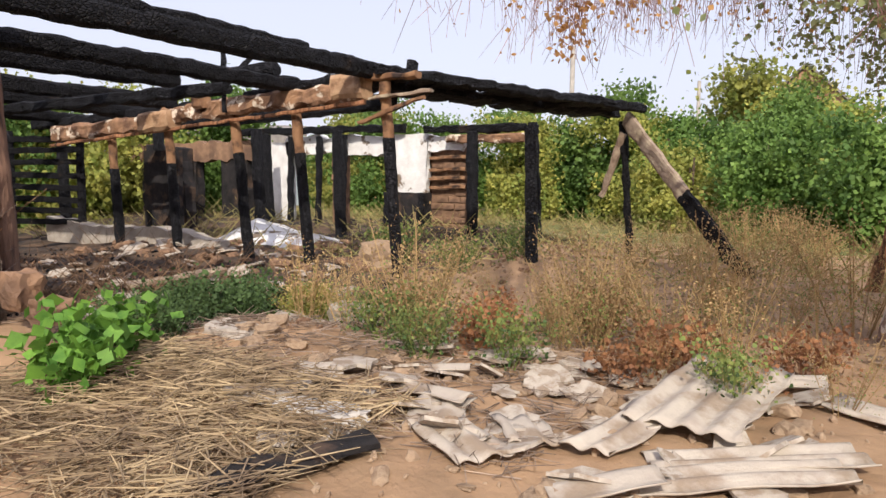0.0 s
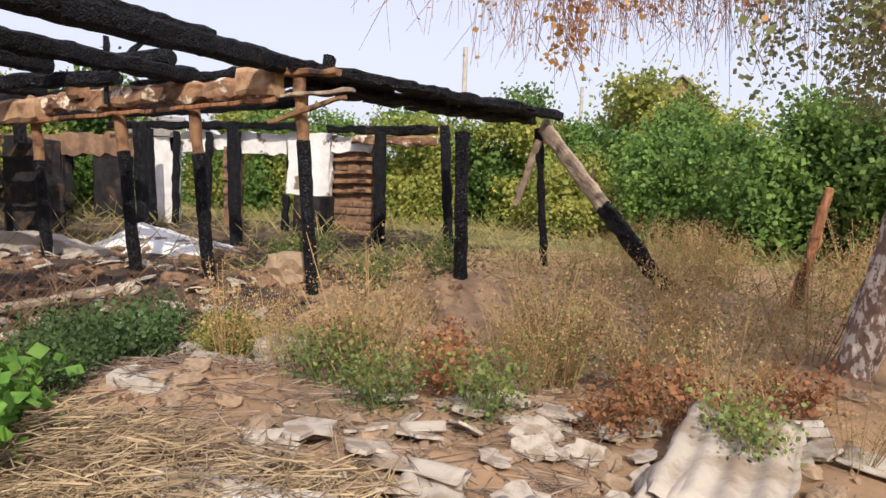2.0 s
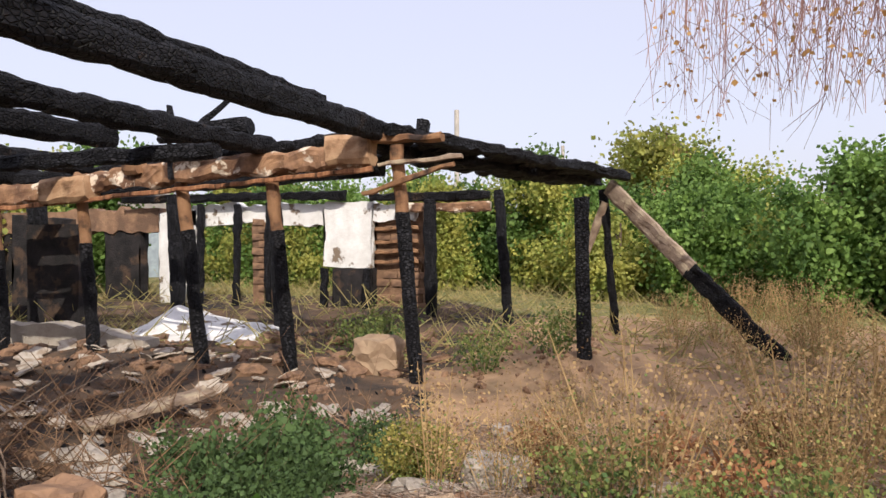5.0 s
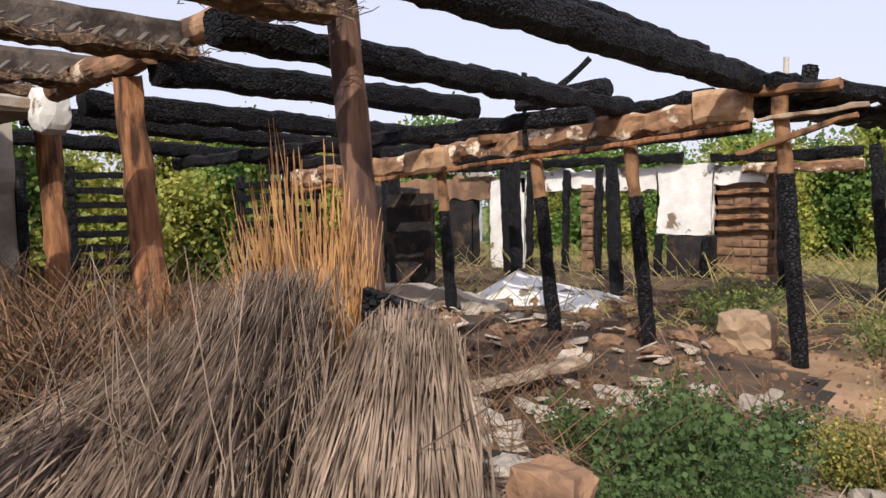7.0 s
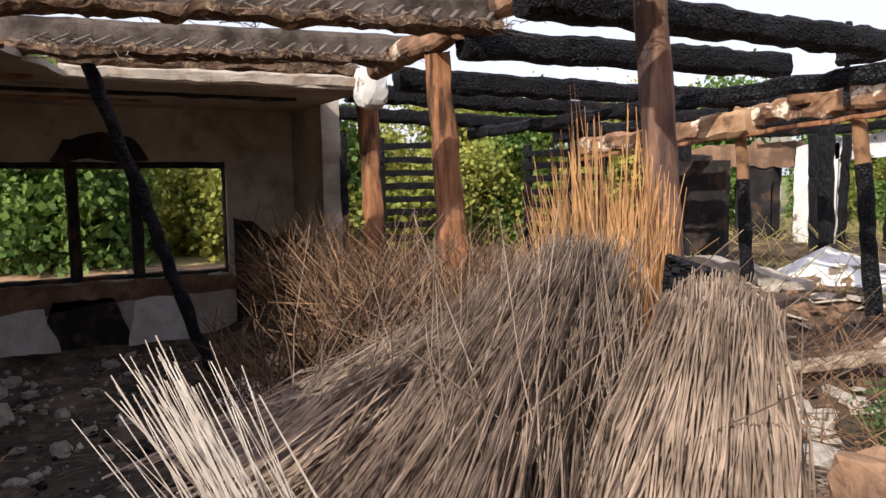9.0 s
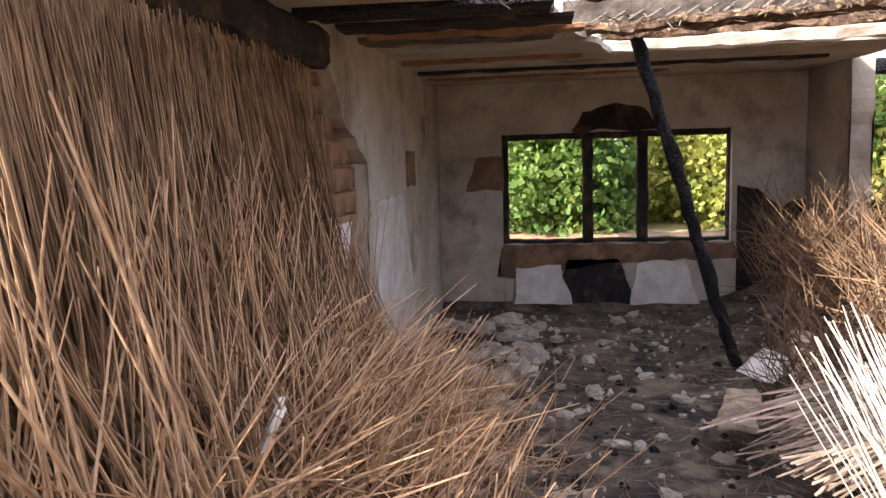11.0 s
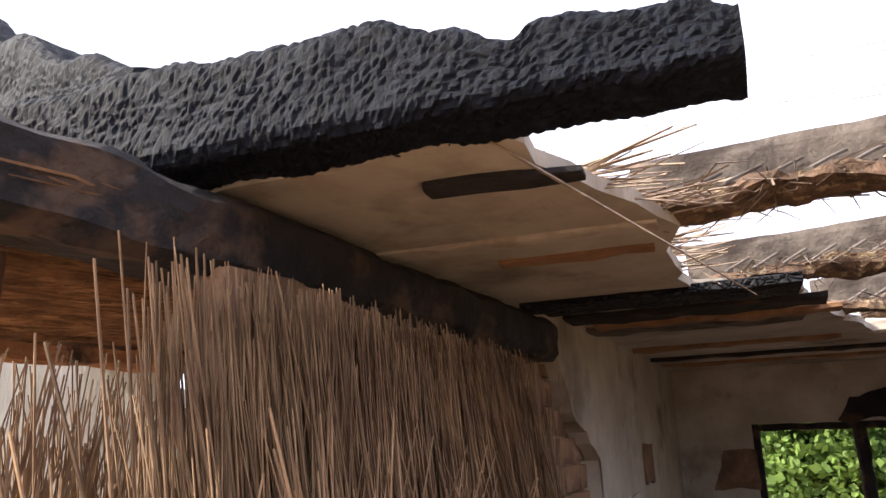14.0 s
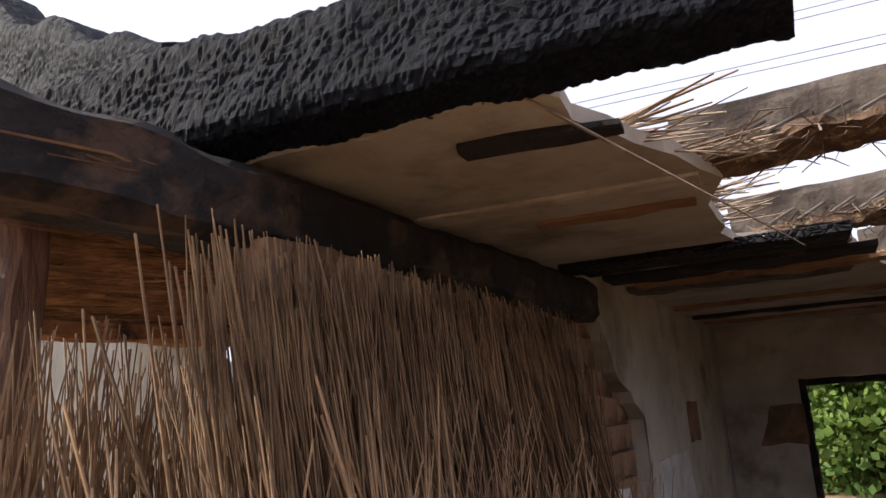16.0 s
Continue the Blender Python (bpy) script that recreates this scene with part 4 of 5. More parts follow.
# far wall of the ruin
def far_wall():
    Y = 14.5
    for nm, mt, x, dy, pts, lb, rag in (
        ("wall_pier", "plaster", -12.12, 0, [(0, -0.2), (0.85, -0.2), (0.88, 2.1), (0, 2.06)], "whitewashed wall pier, plaster flaking", 0.04),
        ("wall_header", "plaster", -11.3, 0, [(0, 1.80), (1.2, 1.84), (2.9, 1.76), (2.9, 2.16), (1.4, 2.2), (0, 2.2)], "whitewashed wall strip over two openings", 0.09),
        ("wall_panel", "plaster", -8.42, -0.08, [(0, 1.02), (0.98, 0.98), (1.0, 2.2), (0.04, 2.2)], "whitewashed wall panel with a ragged lower edge", 0.06),
        ("wall_adobe", "adobe", -8.25, 0.08, [(0, -0.2), (1.72, -0.2), (1.75, 2.1), (0.9, 2.15), (0.85, 0.98), (0, 0.98)], "bare adobe wall stub", 0.05),
        ("wall_stub", "adobe", -9.95, 0, [(0, -0.2), (0.3, -0.2), (0.3, 1.85), (0, 1.85)], "dark adobe pier between two openings", 0.03),
        ("wall_upper", "adobe", -16.9, 0, [(0, 1.65), (4.8, 1.68), (4.8, 2.15), (0, 2.1)], "sooty wall strip over dark gaps", 0.1),
        ("wall_pier", "soot", -15.0, 0.04, [(0, -0.1), (0.6, -0.1), (0.64, 2.05), (0, 2.05)], "blackened wall pier", 0.06),
        ("wall_pier", "soot", -13.5, 0.04, [(0, -0.1), (0.9, -0.1), (0.85, 2.05), (0, 2.05)], "blackened wall pier beside the white one", 0.06),
        ("wall_pier", "soot", -16.5, 0.04, [(0, -0.1), (0.6, -0.1), (0.64, 2.05), (0, 2.05)], "blackened wall pier", 0.06),
        ("wall_dark", "soot", -8.2, -0.14, [(0, -0.1), (0.8, -0.1), (0.8, 1.0), (0, 0.98)], "blackened recess under the whitewashed panel", 0.03),
        ("wall_cap", "plaster", -7.42, -0.08, [(0, 1.86), (0.8, 1.84), (0.8, 2.14), (0, 2.16)], "strip of flaking plaster on top of the adobe stub", 0.06),
    ):
        bm = bmesh.new()
        outline_wall(bm, pts, (x, Y + dy), (0, Y + dy), 0.2 if nm in ("wall_dark", "wall_panel", "wall_cap") else 0.25, rag, 0.09, x)
        solo(nm, bm, mt, lb, "wall", kind="structure")
    for x0, x1, z in ((-7.4, -5.2, 2.27), (-6.9, -5.2, 2.08), (-12.8, -7.9, 2.33)):
        timber("far_beam", (x0, Y - 0.3, z), (x1, Y - 0.3, z), 0.17, 0.15, "beamwood" if z < 2.1 else "charbrown", "scorched beam on the far wall", rough=0.03)
    for x, z in ((-10.18, 2.2), (-9.5, 2.2), (-8.35, 1.0), (-7.5, 1.0), (-11.0, 2.2)):
        timber("charred_post", (x, Y - 0.35, -0.1), (x + 0.05, Y - 0.35, z), 0.14, 0.14, "char", "charred post standing against the far wall", "post", roundness=0.6)
    bm = bmesh.new()
    outline_wall(bm, [(0, 0.1), (0.95, 0.1), (0.95, 1.75), (0, 1.75)], (-11.35, 10.6), (0, 10.6), 0.1, 0.01)
    solo("board_panel", bm, "soot", "black sooted board panel", "panel")


far_wall()


def board_rack(x, y, z0, z1, w, n, rz):
    e = thing("lath_wall", (x, y, 0), "remains of a dark board wall with gaps between its boards", "wall remains", "board wall remains", rz)
    for sx in (-w / 2, w / 2):
        bm = bmesh.new()
        grid_bar(bm, (sx, 0.06, -0.2), (sx, 0.06, z1 + 0.15), 0.13, 0.13, roundness=0.4, rough=0.01)
        part("stud", bm, "char", e)
    for i in range(n):
        z = z0 + (z1 - z0) * i / (n - 1)
        bm = bmesh.new()
        grid_bar(bm, (-w / 2 - R.uniform(0, 0.15), 0, z), (w / 2 + R.uniform(0, 0.15), 0, z + R.uniform(-0.03, 0.03)), 0.03, 0.11, rough=0.012, seed=i)
        part("board", bm, "charbrown", e)
    return e


board_rack(-13.0, 9.6, 0.4, 1.95, 1.5, 8, 20)
board_rack(-14.6, 7.6, 0.5, 2.1, 1.2, 8, 80)
board_rack(-13.7, 5.4, 0.9, 2.1, 1.0, 6, 60)
bm = bmesh.new()
for v in bmesh.ops.create_grid(bm, x_segments=60, y_segments=40, size=1)["verts"]:
    x, y = v.co.x, v.co.y
    peak = 0.62 * max(0, 1 - abs(x + 0.35) / 0.62) + 0.38 * max(0, 1 - abs(x - 0.35) / 0.6)
    z = peak * (1 - max(0, -y) ** 1.4) * (1 - 0.6 * max(0, y)) - 0.22 + 0.035 * noise.noise(Vector((x * 3, y * 3, 2)))
    v.co = Vector((-8.95 + x * 1.75 - y * 0.2, 11.7 + y * 1.5, z + 0.12))
solo("fallen_plaster_slab", bm, "plaster", "fallen slab of whitewashed plaster sagging over rubble", "rubble")


# foliage
def tree_mesh(seed, height, spread, leaves, size, crown0=0.25):
    rnd = random.Random(seed)
    trunk = bmesh.new()
    grid_bar(trunk, (0, 0, -0.2), (rnd.uniform(-0.2, 0.2), rnd.uniform(-0.2, 0.2), height * 0.8), 0.2, 0.2, seg=0.5, roundness=1, taper=0.3, seed=seed)
    s = Strands()
    for k in range(14):
        a = rnd.uniform(0, 6.28)
        z = height * rnd.uniform(crown0, 0.8)
        r = spread * rnd.uniform(0.5, 1)
        tip = Vector((math.cos(a) * r, math.sin(a) * r, z + rnd.uniform(0.2, 0.8)))
        grid_bar(trunk, (0, 0, z), tip, 0.05, 0.05, seg=0.8, roundness=1, taper=0.3, seed=seed + k)
        for _ in range(leaves // 14):
            f = rnd.uniform(0.25, 1.15)
            c = Vector((tip.x * f, tip.y * f, z + (tip.z - z) * f))
            c += Vector((rnd.gauss(0, 0.28), rnd.gauss(0, 0.28), rnd.gauss(0, 0.32))) * spread * 0.55
            if c.z > 0.05:
                s.leaf(c, size * rnd.uniform(0.6, 1.3), rnd)
    for _ in range(leaves // 3):
        a, q = rnd.uniform(0, 6.28), math.sqrt(rnd.random()) * spread * 0.85
        s.leaf((math.cos(a) * q, math.sin(a) * q, rnd.uniform(0.02, height * 0.42)), size * rnd.uniform(0.7, 1.4), rnd)
    return mesh_of("trunk", trunk, "bark"), s


tree_kinds = []
for i, (h, sp, mt) in enumerate(((3.4, 1.7, "leaf"), (3.0, 1.9, "yleaf"), (3.8, 1.8, "leaf"), (4.2, 1.7, "yleaf"))):
    tr, s = tree_mesh(20 + i, h, sp, 10500, 0.13, 0.05)
    tree_kinds.append((tr, s.mesh("crown", mt), mt))


def bush(x, y, sc, kind, label, name="bush", cat="bush", group=""):
    e = thing(name, (x, y, ground_z(x, y)), label, cat, group, R.uniform(0, 360))
    tr, cr, mt = tree_kinds[kind]
    for nm, me in (("trunk", tr), ("crown", cr)):
        o = new(nm, me)
        o.parent = e
        o.scale = (sc, sc, sc)
    return e


for i in range(30):
    x = -19 + i * 1.2
    bush(x, 24 + R.uniform(-1.5, 2.5) - 0.12 * (x + 4) * (x > -4), R.uniform(0.78, 1.08), i % 4, "leafy green bush in the hedge behind the ruin", group="hedge bushes")
for x, y, sc, k in ((-1.5, 19.5, 0.8, 0), (0.8, 18.5, 0.85, 2), (3.0, 17.5, 0.95, 0), (4.6, 15.5, 1.0, 2), (5.6, 13.2, 1.0, 0), (-3.6, 21, 0.8, 1), (-9, 22.5, 0.8, 3), (6.5, 10.8, 1.0, 2), (2.0, 21.5, 1.1, 1), (-2.9, 27.5, 1.25, 3), (-1.2, 27, 1.1, 1), (4.5, 20, 1.1, 3)):
    bush(x, y, sc, k, "dense leafy bush at the edge of the yard", group="yard bushes")
for i in range(14):
    bush(-18.6 + R.uniform(-2.0, 1.0), -5.5 + i * 1.25, R.uniform(0.8, 1.1), (1, 3, 0, 1)[i % 4], "yellow-green bush outside the window opening", group="window bushes")
for i in range(5):
    bush(-20 + R.uniform(-2, 2) + i * 0.4, 11.5 + i * 1.3, R.uniform(0.8, 1.15), i % 4, "green bush beyond the burnt frame", group="side bushes")


# weeds
def weed_mesh(seed, h, r, n, mats, leafsize=0.03, perstem=26):
    rnd = random.Random(seed)
    a, b = Strands(), Strands()
    for _ in range(n):
        an, q = rnd.uniform(0, 6.28), rnd.random() ** 0.6
        base = Vector((math.cos(an) * q * r * 0.25, math.sin(an) * q * r * 0.25, -0.03))
        top = Vector((math.cos(an) * q * r, math.sin(an) * q * r, h * rnd.uniform(0.6, 1)))
        a.stalk(base, top, 0.005)
        for k in range(7):
            f = rnd.uniform(0.3, 0.9)
            c = base.lerp(top, f)
            a.stalk(c, c + Vector((rnd.gauss(0, 0.09), rnd.gauss(0, 0.09), rnd.uniform(0.04, 0.16))) * (1.4 - f), 0.0022)
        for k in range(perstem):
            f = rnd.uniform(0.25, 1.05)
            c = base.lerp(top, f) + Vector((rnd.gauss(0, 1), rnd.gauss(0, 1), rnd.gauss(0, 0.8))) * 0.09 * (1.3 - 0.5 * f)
            # low leaves mostly take mats[1]; in green kinds, darker to paint in shade
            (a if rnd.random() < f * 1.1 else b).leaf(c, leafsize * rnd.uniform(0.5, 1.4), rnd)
    return a.mesh("stems", mats[0]), b.mesh("leaves", mats[1])


weed_kinds = {
    "dry": [weed_mesh(i, 0.9, 0.55, 13, ("weed", "weedgreen"), 0.018, 80) for i in (1, 2, 3, 7)],
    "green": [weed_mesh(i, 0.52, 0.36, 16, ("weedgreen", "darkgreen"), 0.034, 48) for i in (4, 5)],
    "nettle": [weed_mesh(i, 0.5, 0.4, 20, ("darkgreen", "nettleshade"), 0.04, 60) for i in (8, 9)],
    "olive": [weed_mesh(11, 0.6, 0.4, 26, ("yellowweed", "weedgreen"), 0.03, 60)],
    "rusty": [weed_mesh(12, 0.4, 0.3, 14, ("rustweed", "rustweed"), 0.04, 40)],
    "bright": [weed_mesh(6, 0.6, 0.4, 16, ("bright", "bright"), 0.11, 20)],
}


def weed(x, y, kind, sc, label, name="weed", group=""):
    e = thing(name, (x, y, ground_z(x, y)), label, "plant", group, R.uniform(0, 360))
    me = R.choice(weed_kinds[kind])
    for nm, m in zip(("stalk", "foliage"), me):
        o = tagged(new(nm, m), kind="stuff")
        o.parent = e
        o.scale = (sc, sc, sc)
    return e


for cx, cy, rx, ry, n in ((-2.75, 6.2, 0.45, 0.35, 6), (-1.0, 6.9, 0.5, 0.35, 7), (-0.3, 8.0, 0.7, 0.5, 7), (1.2, 9.8, 1.2, 1.2, 9), (-1.4, 12.2, 1.2, 1.0, 6), (2.6, 13, 2.0, 2.0, 12), (-1.0, 14.5, 1.5, 1.5, 8)):
    for i in range(n):
        weed(cx + R.gauss(0, 0.75) * rx, cy + R.gauss(0, 0.75) * ry, "dry", R.uniform(0.7, 1.2), "tall dry yellow-brown weed with small seed heads", group="dry weeds")
for i in range(26):
    weed(R.uniform(-3.2, 1.0), R.uniform(5.6, 9.8), "dry", R.uniform(0.3, 0.55), "short dry weed on sandy soil", group="short dry weeds")
for x, y, s in ((-3.4, 9.9, 1.0), (-5.6, 10.5, 1.2), (-6.2, 11, 1.1), (-4.2, 9.8, 1.0), (-2.6, 5.9, 0.8), (-2.1, 5.6, 0.7), (-1.6, 5.9, 0.8), (-0.2, 5.8, 0.8)):
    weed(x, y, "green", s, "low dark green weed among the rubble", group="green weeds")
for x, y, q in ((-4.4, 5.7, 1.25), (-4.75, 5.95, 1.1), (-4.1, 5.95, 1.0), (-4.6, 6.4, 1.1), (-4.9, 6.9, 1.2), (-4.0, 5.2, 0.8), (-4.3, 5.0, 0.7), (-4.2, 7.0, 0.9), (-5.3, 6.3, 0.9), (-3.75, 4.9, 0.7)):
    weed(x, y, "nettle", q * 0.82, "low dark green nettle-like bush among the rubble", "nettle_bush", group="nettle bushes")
for x, y, q in ((-1.9, 6.2, 0.9), (-0.9, 6.15, 0.8), (-0.6, 6.4, 1.0), (0.1, 7.0, 0.9), (-2.3, 7.0, 0.8), (-1.5, 7.5, 1.0), (-0.2, 6.2, 0.7), (-3.0, 6.9, 0.8)):
    weed(x, y, "rusty", q, "low rust-brown withered weed on the soil", group="rusty weeds")
for k in range(5):
    weed(-3.75 + R.gauss(0, 0.1), 6.45 + R.gauss(0, 0.1), "olive", 0.6, "yellow-green bushy plant on the soil", "bushy_plant")
weed(-3.2, 3.9, "bright", 0.85, "bright green broad-leaved plant by the straw", "leafy_plant")
weed(-3.6, 4.4, "bright", 0.75, "bright green broad-leaved plant by the straw", "leafy_plant")


# birch
def birch():
    e = thing("birch_tree", (0.62, 8.3, 0.05), "birch with a leaning white trunk, hanging twigs and golden leaves", "tree")
    bm = bmesh.new()
    grid_bar(bm, (0, 0, -0.2), (0.5, 0.1, 2.2), 0.30, 0.30, seg=0.15, roundness=1, taper=0.85, rough=0.02)
    grid_bar(bm, (0.5, 0.1, 2.15), (0.9, 0.2, 6.5), 0.26, 0.26, seg=0.3, roundness=1, taper=0.5, rough=0.02)
    part("trunk", bm, "birch", e)
    rnd = random.Random(4)
    tw, gl, lf = Strands(), Strands(), Strands()
    ox, oy, oz = -0.62, -8.3, -0.05
    for k in range(820):
        x, y = rnd.uniform(-2.3, 2.6), rnd.uniform(4.9, 8.8)
        low = 2.08 + abs(rnd.gauss(0, 0.4)) + 0.13 * max(0, y - 6)
        clump = False
        if k < 60:
            c = rnd.choice(((-1.2, 5.8, 1.98), (-0.85, 5.9, 2.25), (-0.35, 6.2, 2.35)))
            x, y, low, clump = c[0] + rnd.gauss(0, 0.045), c[1] + rnd.gauss(0, 0.045), c[2] + abs(rnd.gauss(0, 0.12)), True
        z1 = low + rnd.uniform(0.7, 1.9)
        x, y, z1, low = x + ox, y + oy, z1 + oz, low + oz
        green = x > 0.05 + ox + rnd.gauss(0, 0.25) and not clump
        if green:
            low, z1 = 1.85 + abs(rnd.gauss(0, 0.3)), 3.6 + rnd.random()
        tw.stalk((x, y, z1), (x + rnd.gauss(0, 0.12), y + rnd.gauss(0, 0.12), low), 0.0032, (rnd.gauss(0, 0.08), rnd.gauss(0, 0.05), 0))
        for q in range(3):
            f = rnd.random()
            tw.stalk((x, y, z1 + (low - z1) * f), (x + rnd.gauss(0, 0.12), y + rnd.gauss(0, 0.12), z1 + (low - z1) * f - rnd.uniform(0.1, 0.3)), 0.0022)
        tgt = lf if green else gl
        n = 105 if green else (34 if clump else 4)
        for _ in range(n):
            f = rnd.random()
            tgt.leaf((x + rnd.gauss(0, 0.05), y + rnd.gauss(0, 0.05), z1 + (low - z1) * f), (0.042 if green else 0.036) * rnd.uniform(0.7, 1.3), rnd)
    for k in range(16):
        a = rnd.uniform(0, 6.28)
        tw.stalk((1.0, 0.2, rnd.uniform(3.8, 5.5)), (-0.7 + math.cos(a) * 2.2, -1.7 + math.sin(a) * 2.0, rnd.uniform(4.2, 5.0)), 0.03, (0, 0, 0.3))
    tw.make("twig", "twig", e, "red-brown hanging twigs")
    gl.make("golden_foliage", "gold", e, "golden withered leaves")
    lf.make("foliage", "birchleaf", e, "grey-green leaves")


birch()
timber("broken_post", (0.5, 11.5, 0.0), (0.78, 11.5, 1.45), 0.14, 0.12, "redwood", "red-brown broken post leaning in the weeds", "post", taper=0.7)


# corrugated sheets, boards, rubble in the foreground
def sheet(cx, cy, rz, w, l, waves=6, seed=0, material="slate", z=0.06, tilt=4):
    bm = bmesh.new()
    nx, ny = waves * 6, 10
    top, bot = [], []
    for j in range(ny + 1):
        for i in range(nx + 1):
            x, y = (i / nx - 0.5) * w, (j / ny - 0.5) * l
            e = noise.noise(Vector((x * 3 + seed, y * 3, seed))) * 0.06
            yy = y + (e if j in (0, ny) else 0)
            xx = x + (noise.noise(Vector((y * 4, seed, 2))) * 0.05 if i in (0, nx) else 0)
            zz = 0.015 * math.sin(i / nx * waves * 2 * math.pi) + 0.02 * noise.noise(Vector((x * 2, y * 2, seed)))
            top.append(bm.verts.new((xx, yy, zz + 0.008)))
            bot.append(bm.verts.new((xx, yy, zz)))
    w1 = nx + 1
    for j in range(ny):
        for i in range(nx):
            a = j * w1 + i
            bm.faces.new((top[a], top[a + 1], top[a + w1 + 1], top[a + w1]))
            bm.faces.new((bot[a], bot[a + w1], bot[a + w1 + 1], bot[a + 1]))
    edge = [j * w1 for j in range(ny, 0, -1)] + list(range(0, nx)) + [j * w1 + nx for j in range(ny)] + [ny * w1 + i for i in range(nx, 0, -1)]
    for a, b in zip(edge, edge[1:] + edge[:1]):
        bm.faces.new((bot[a], bot[b], top[b], top[a]))
    ob = solo("roofing_sheet", bm, material, "broken piece of weathered corrugated roofing sheet lying on the soil", "roofing sheet", "broken roofing sheets", smooth=True)
    ob.matrix_basis = pose(cx, cy, ground_z(cx, cy) + z, tilt, R.uniform(-3, 3), rz)
    return ob


for cx, cy, rz, w, l, wv, z in ((-0.27, 5.66, -8, 0.58, 1.15, 4, 0.12), (-0.55, 5.15, -14, 0.24, 0.9, 2, 0.07), (0.0, 5.0, -62, 0.26, 0.95, 2, 0.08), (-0.06, 4.75, -60, 0.26, 1.0, 2, 0.05), (0.02, 6.5, -75, 0.25, 0.5, 2, 0.06), (-0.45, 4.38, -48, 0.2, 0.5, 1, 0.06), (-1.6, 4.92, -105, 0.16, 0.5, 1, 0.05), (-1.85, 5.42, -72, 0.18, 0.4, 1, 0.05), (-1.45, 4.75, 20, 0.3, 0.4, 2, 0.05), (-1.2, 4.5, 60, 0.3, 0.45, 2, 0.05), (-1.0, 4.8, 40, 0.25, 0.3, 2, 0.05), (0.6, 6.1, 70, 0.3, 0.7, 2, 0.05)):
    sheet(cx, cy, rz, w, l, wv, cx * 3 + cy, z=z)
timber("plank", (-1.80, 3.5, 0.08), (-1.5, 4.2, 0.12), 0.13, 0.05, "soot", "charred plank lying in the straw", "board")
timber("plank", (-6.5, 6.6, 0.1), (-6.1, 7.6, 0.2), 0.22, 0.06, "greywood", "grey plank lying over the rubble", "board")


def scatter_stones(n, box, sizes, material, label, name, group, seed, zoff=0.0):
    rnd = random.Random(seed)
    kinds = []
    for k in range(6):
        bm = bmesh.new()
        lump(bm, (0, 0, 0), (1, rnd.uniform(0.6, 0.9), rnd.uniform(0.3, 0.6)), k + seed, 0.4, 2, 0.9)
        kinds.append(mesh_of(name, bm, material))
    for _ in range(n):
        x, y = rnd.uniform(box[0], box[1]), rnd.uniform(box[2], box[3])
        s = rnd.uniform(*sizes)
        o = new(name, rnd.choice(kinds))
        o.matrix_basis = pose(x, y, ground_z(x, y) + s * 0.1 + zoff, rnd.uniform(-20, 20), rnd.uniform(-20, 20), rnd.uniform(0, 360)) @ Matrix.Scale(s, 4)
        tagged(o, label, "rubble", group)


scatter_stones(110, (-10.5, -4.0, 8.6, 12.5), (0.10, 0.32), "adobe", "brown clay lump of fallen wall", "clay_lump", "clay lumps by the posts", 1)
scatter_stones(120, (-3.4, 0.6, 4.0, 7.5), (0.04, 0.17), "stone", "sandy clay lump on the soil", "clay_lump", "clay lumps in the yard", 2)
scatter_stones(75, (-12.3, -6.0, 0.4, 2.8), (0.04, 0.2), "grey", "broken piece of plaster on the ash", "plaster_piece", "plaster pieces on the room floor", 3)
scatter_stones(60, (-6.5, -3.3, 5.0, 8.2), (0.08, 0.3), "grey", "grey lump of rubble", "rubble_stone", "rubble behind the reeds", 4)
for c, s, m, lb in (((-4.25, 4.2, 0.56), (0.24, 0.2, 0.24), "adobe", "pale clay block lying on rubble"), ((-4.0, 4.25, 0.44), (0.24, 0.2, 0.16), "adobe", "pale clay block lying on rubble"), ((-5.42, 9.85, 0.2), (0.5, 0.4, 0.42), "stone", "yellow clay block full of straw"), ((-3.4, 5.2, 0.15), (0.4, 0.28, 0.22), "grey", "grey lump of mortar in straw"), ((-3.2, 6.3, 0.15), (0.35, 0.25, 0.22), "grey", "grey mortar block among dry weeds"), ((-1.95, 4.4, 0.1), (0.5, 0.2, 0.1), "whitestone", "crumpled white sheet on the straw")):
    bm = bmesh.new()
    lump(bm, (0, 0, 0), s, c[0], 0.22, 3, 0.95)
    solo("clay_block", bm, m, lb, "rubble", loc=c)


def litter(name, n, box, length, material, label, seed, lift=0.05, slope=0.15, r=0.004):
    rnd = random.Random(seed)
    s = Strands()
    for _ in range(n):
        x, y = rnd.uniform(box[0], box[1]), rnd.uniform(box[2], box[3])
        a = rnd.uniform(0, 6.28)
        L = rnd.uniform(0.3, 1) * length
        z = ground_z(x, y) + rnd.random() * lift
        s.stalk((x, y, z), (x + math.cos(a) * L, y + math.sin(a) * L, z + rnd.uniform(-0.3, 1) * slope * L), r * rnd.uniform(0.6, 1.3))
    s.make(name, material, None, label, "straw", "stuff")


timber("plank", (-9.4, 3.7, -0.05), (-7.9, 3.2, -0.22), 0.2, 0.05, "greywood", "grey plank lying on the ash of the room", "board")
timber("plank", (-8.6, 3.0, -0.3), (-7.7, 2.7, -0.25), 0.25, 0.04, "greywood", "broken grey board on the ash of the room", "board")
sheet(-9.2, 3.35, 30, 0.4, 0.35, 1, 3, "whitestone", 0.25, 25)
sheet(-4.72, 3.68, 10, 0.16, 0.4, 1, 5, "sheetwhite", 0.12, 50)
sheet(-4.95, 0.62, 10, 0.14, 0.5, 1, 5, "whitestone", 0.65, 65)


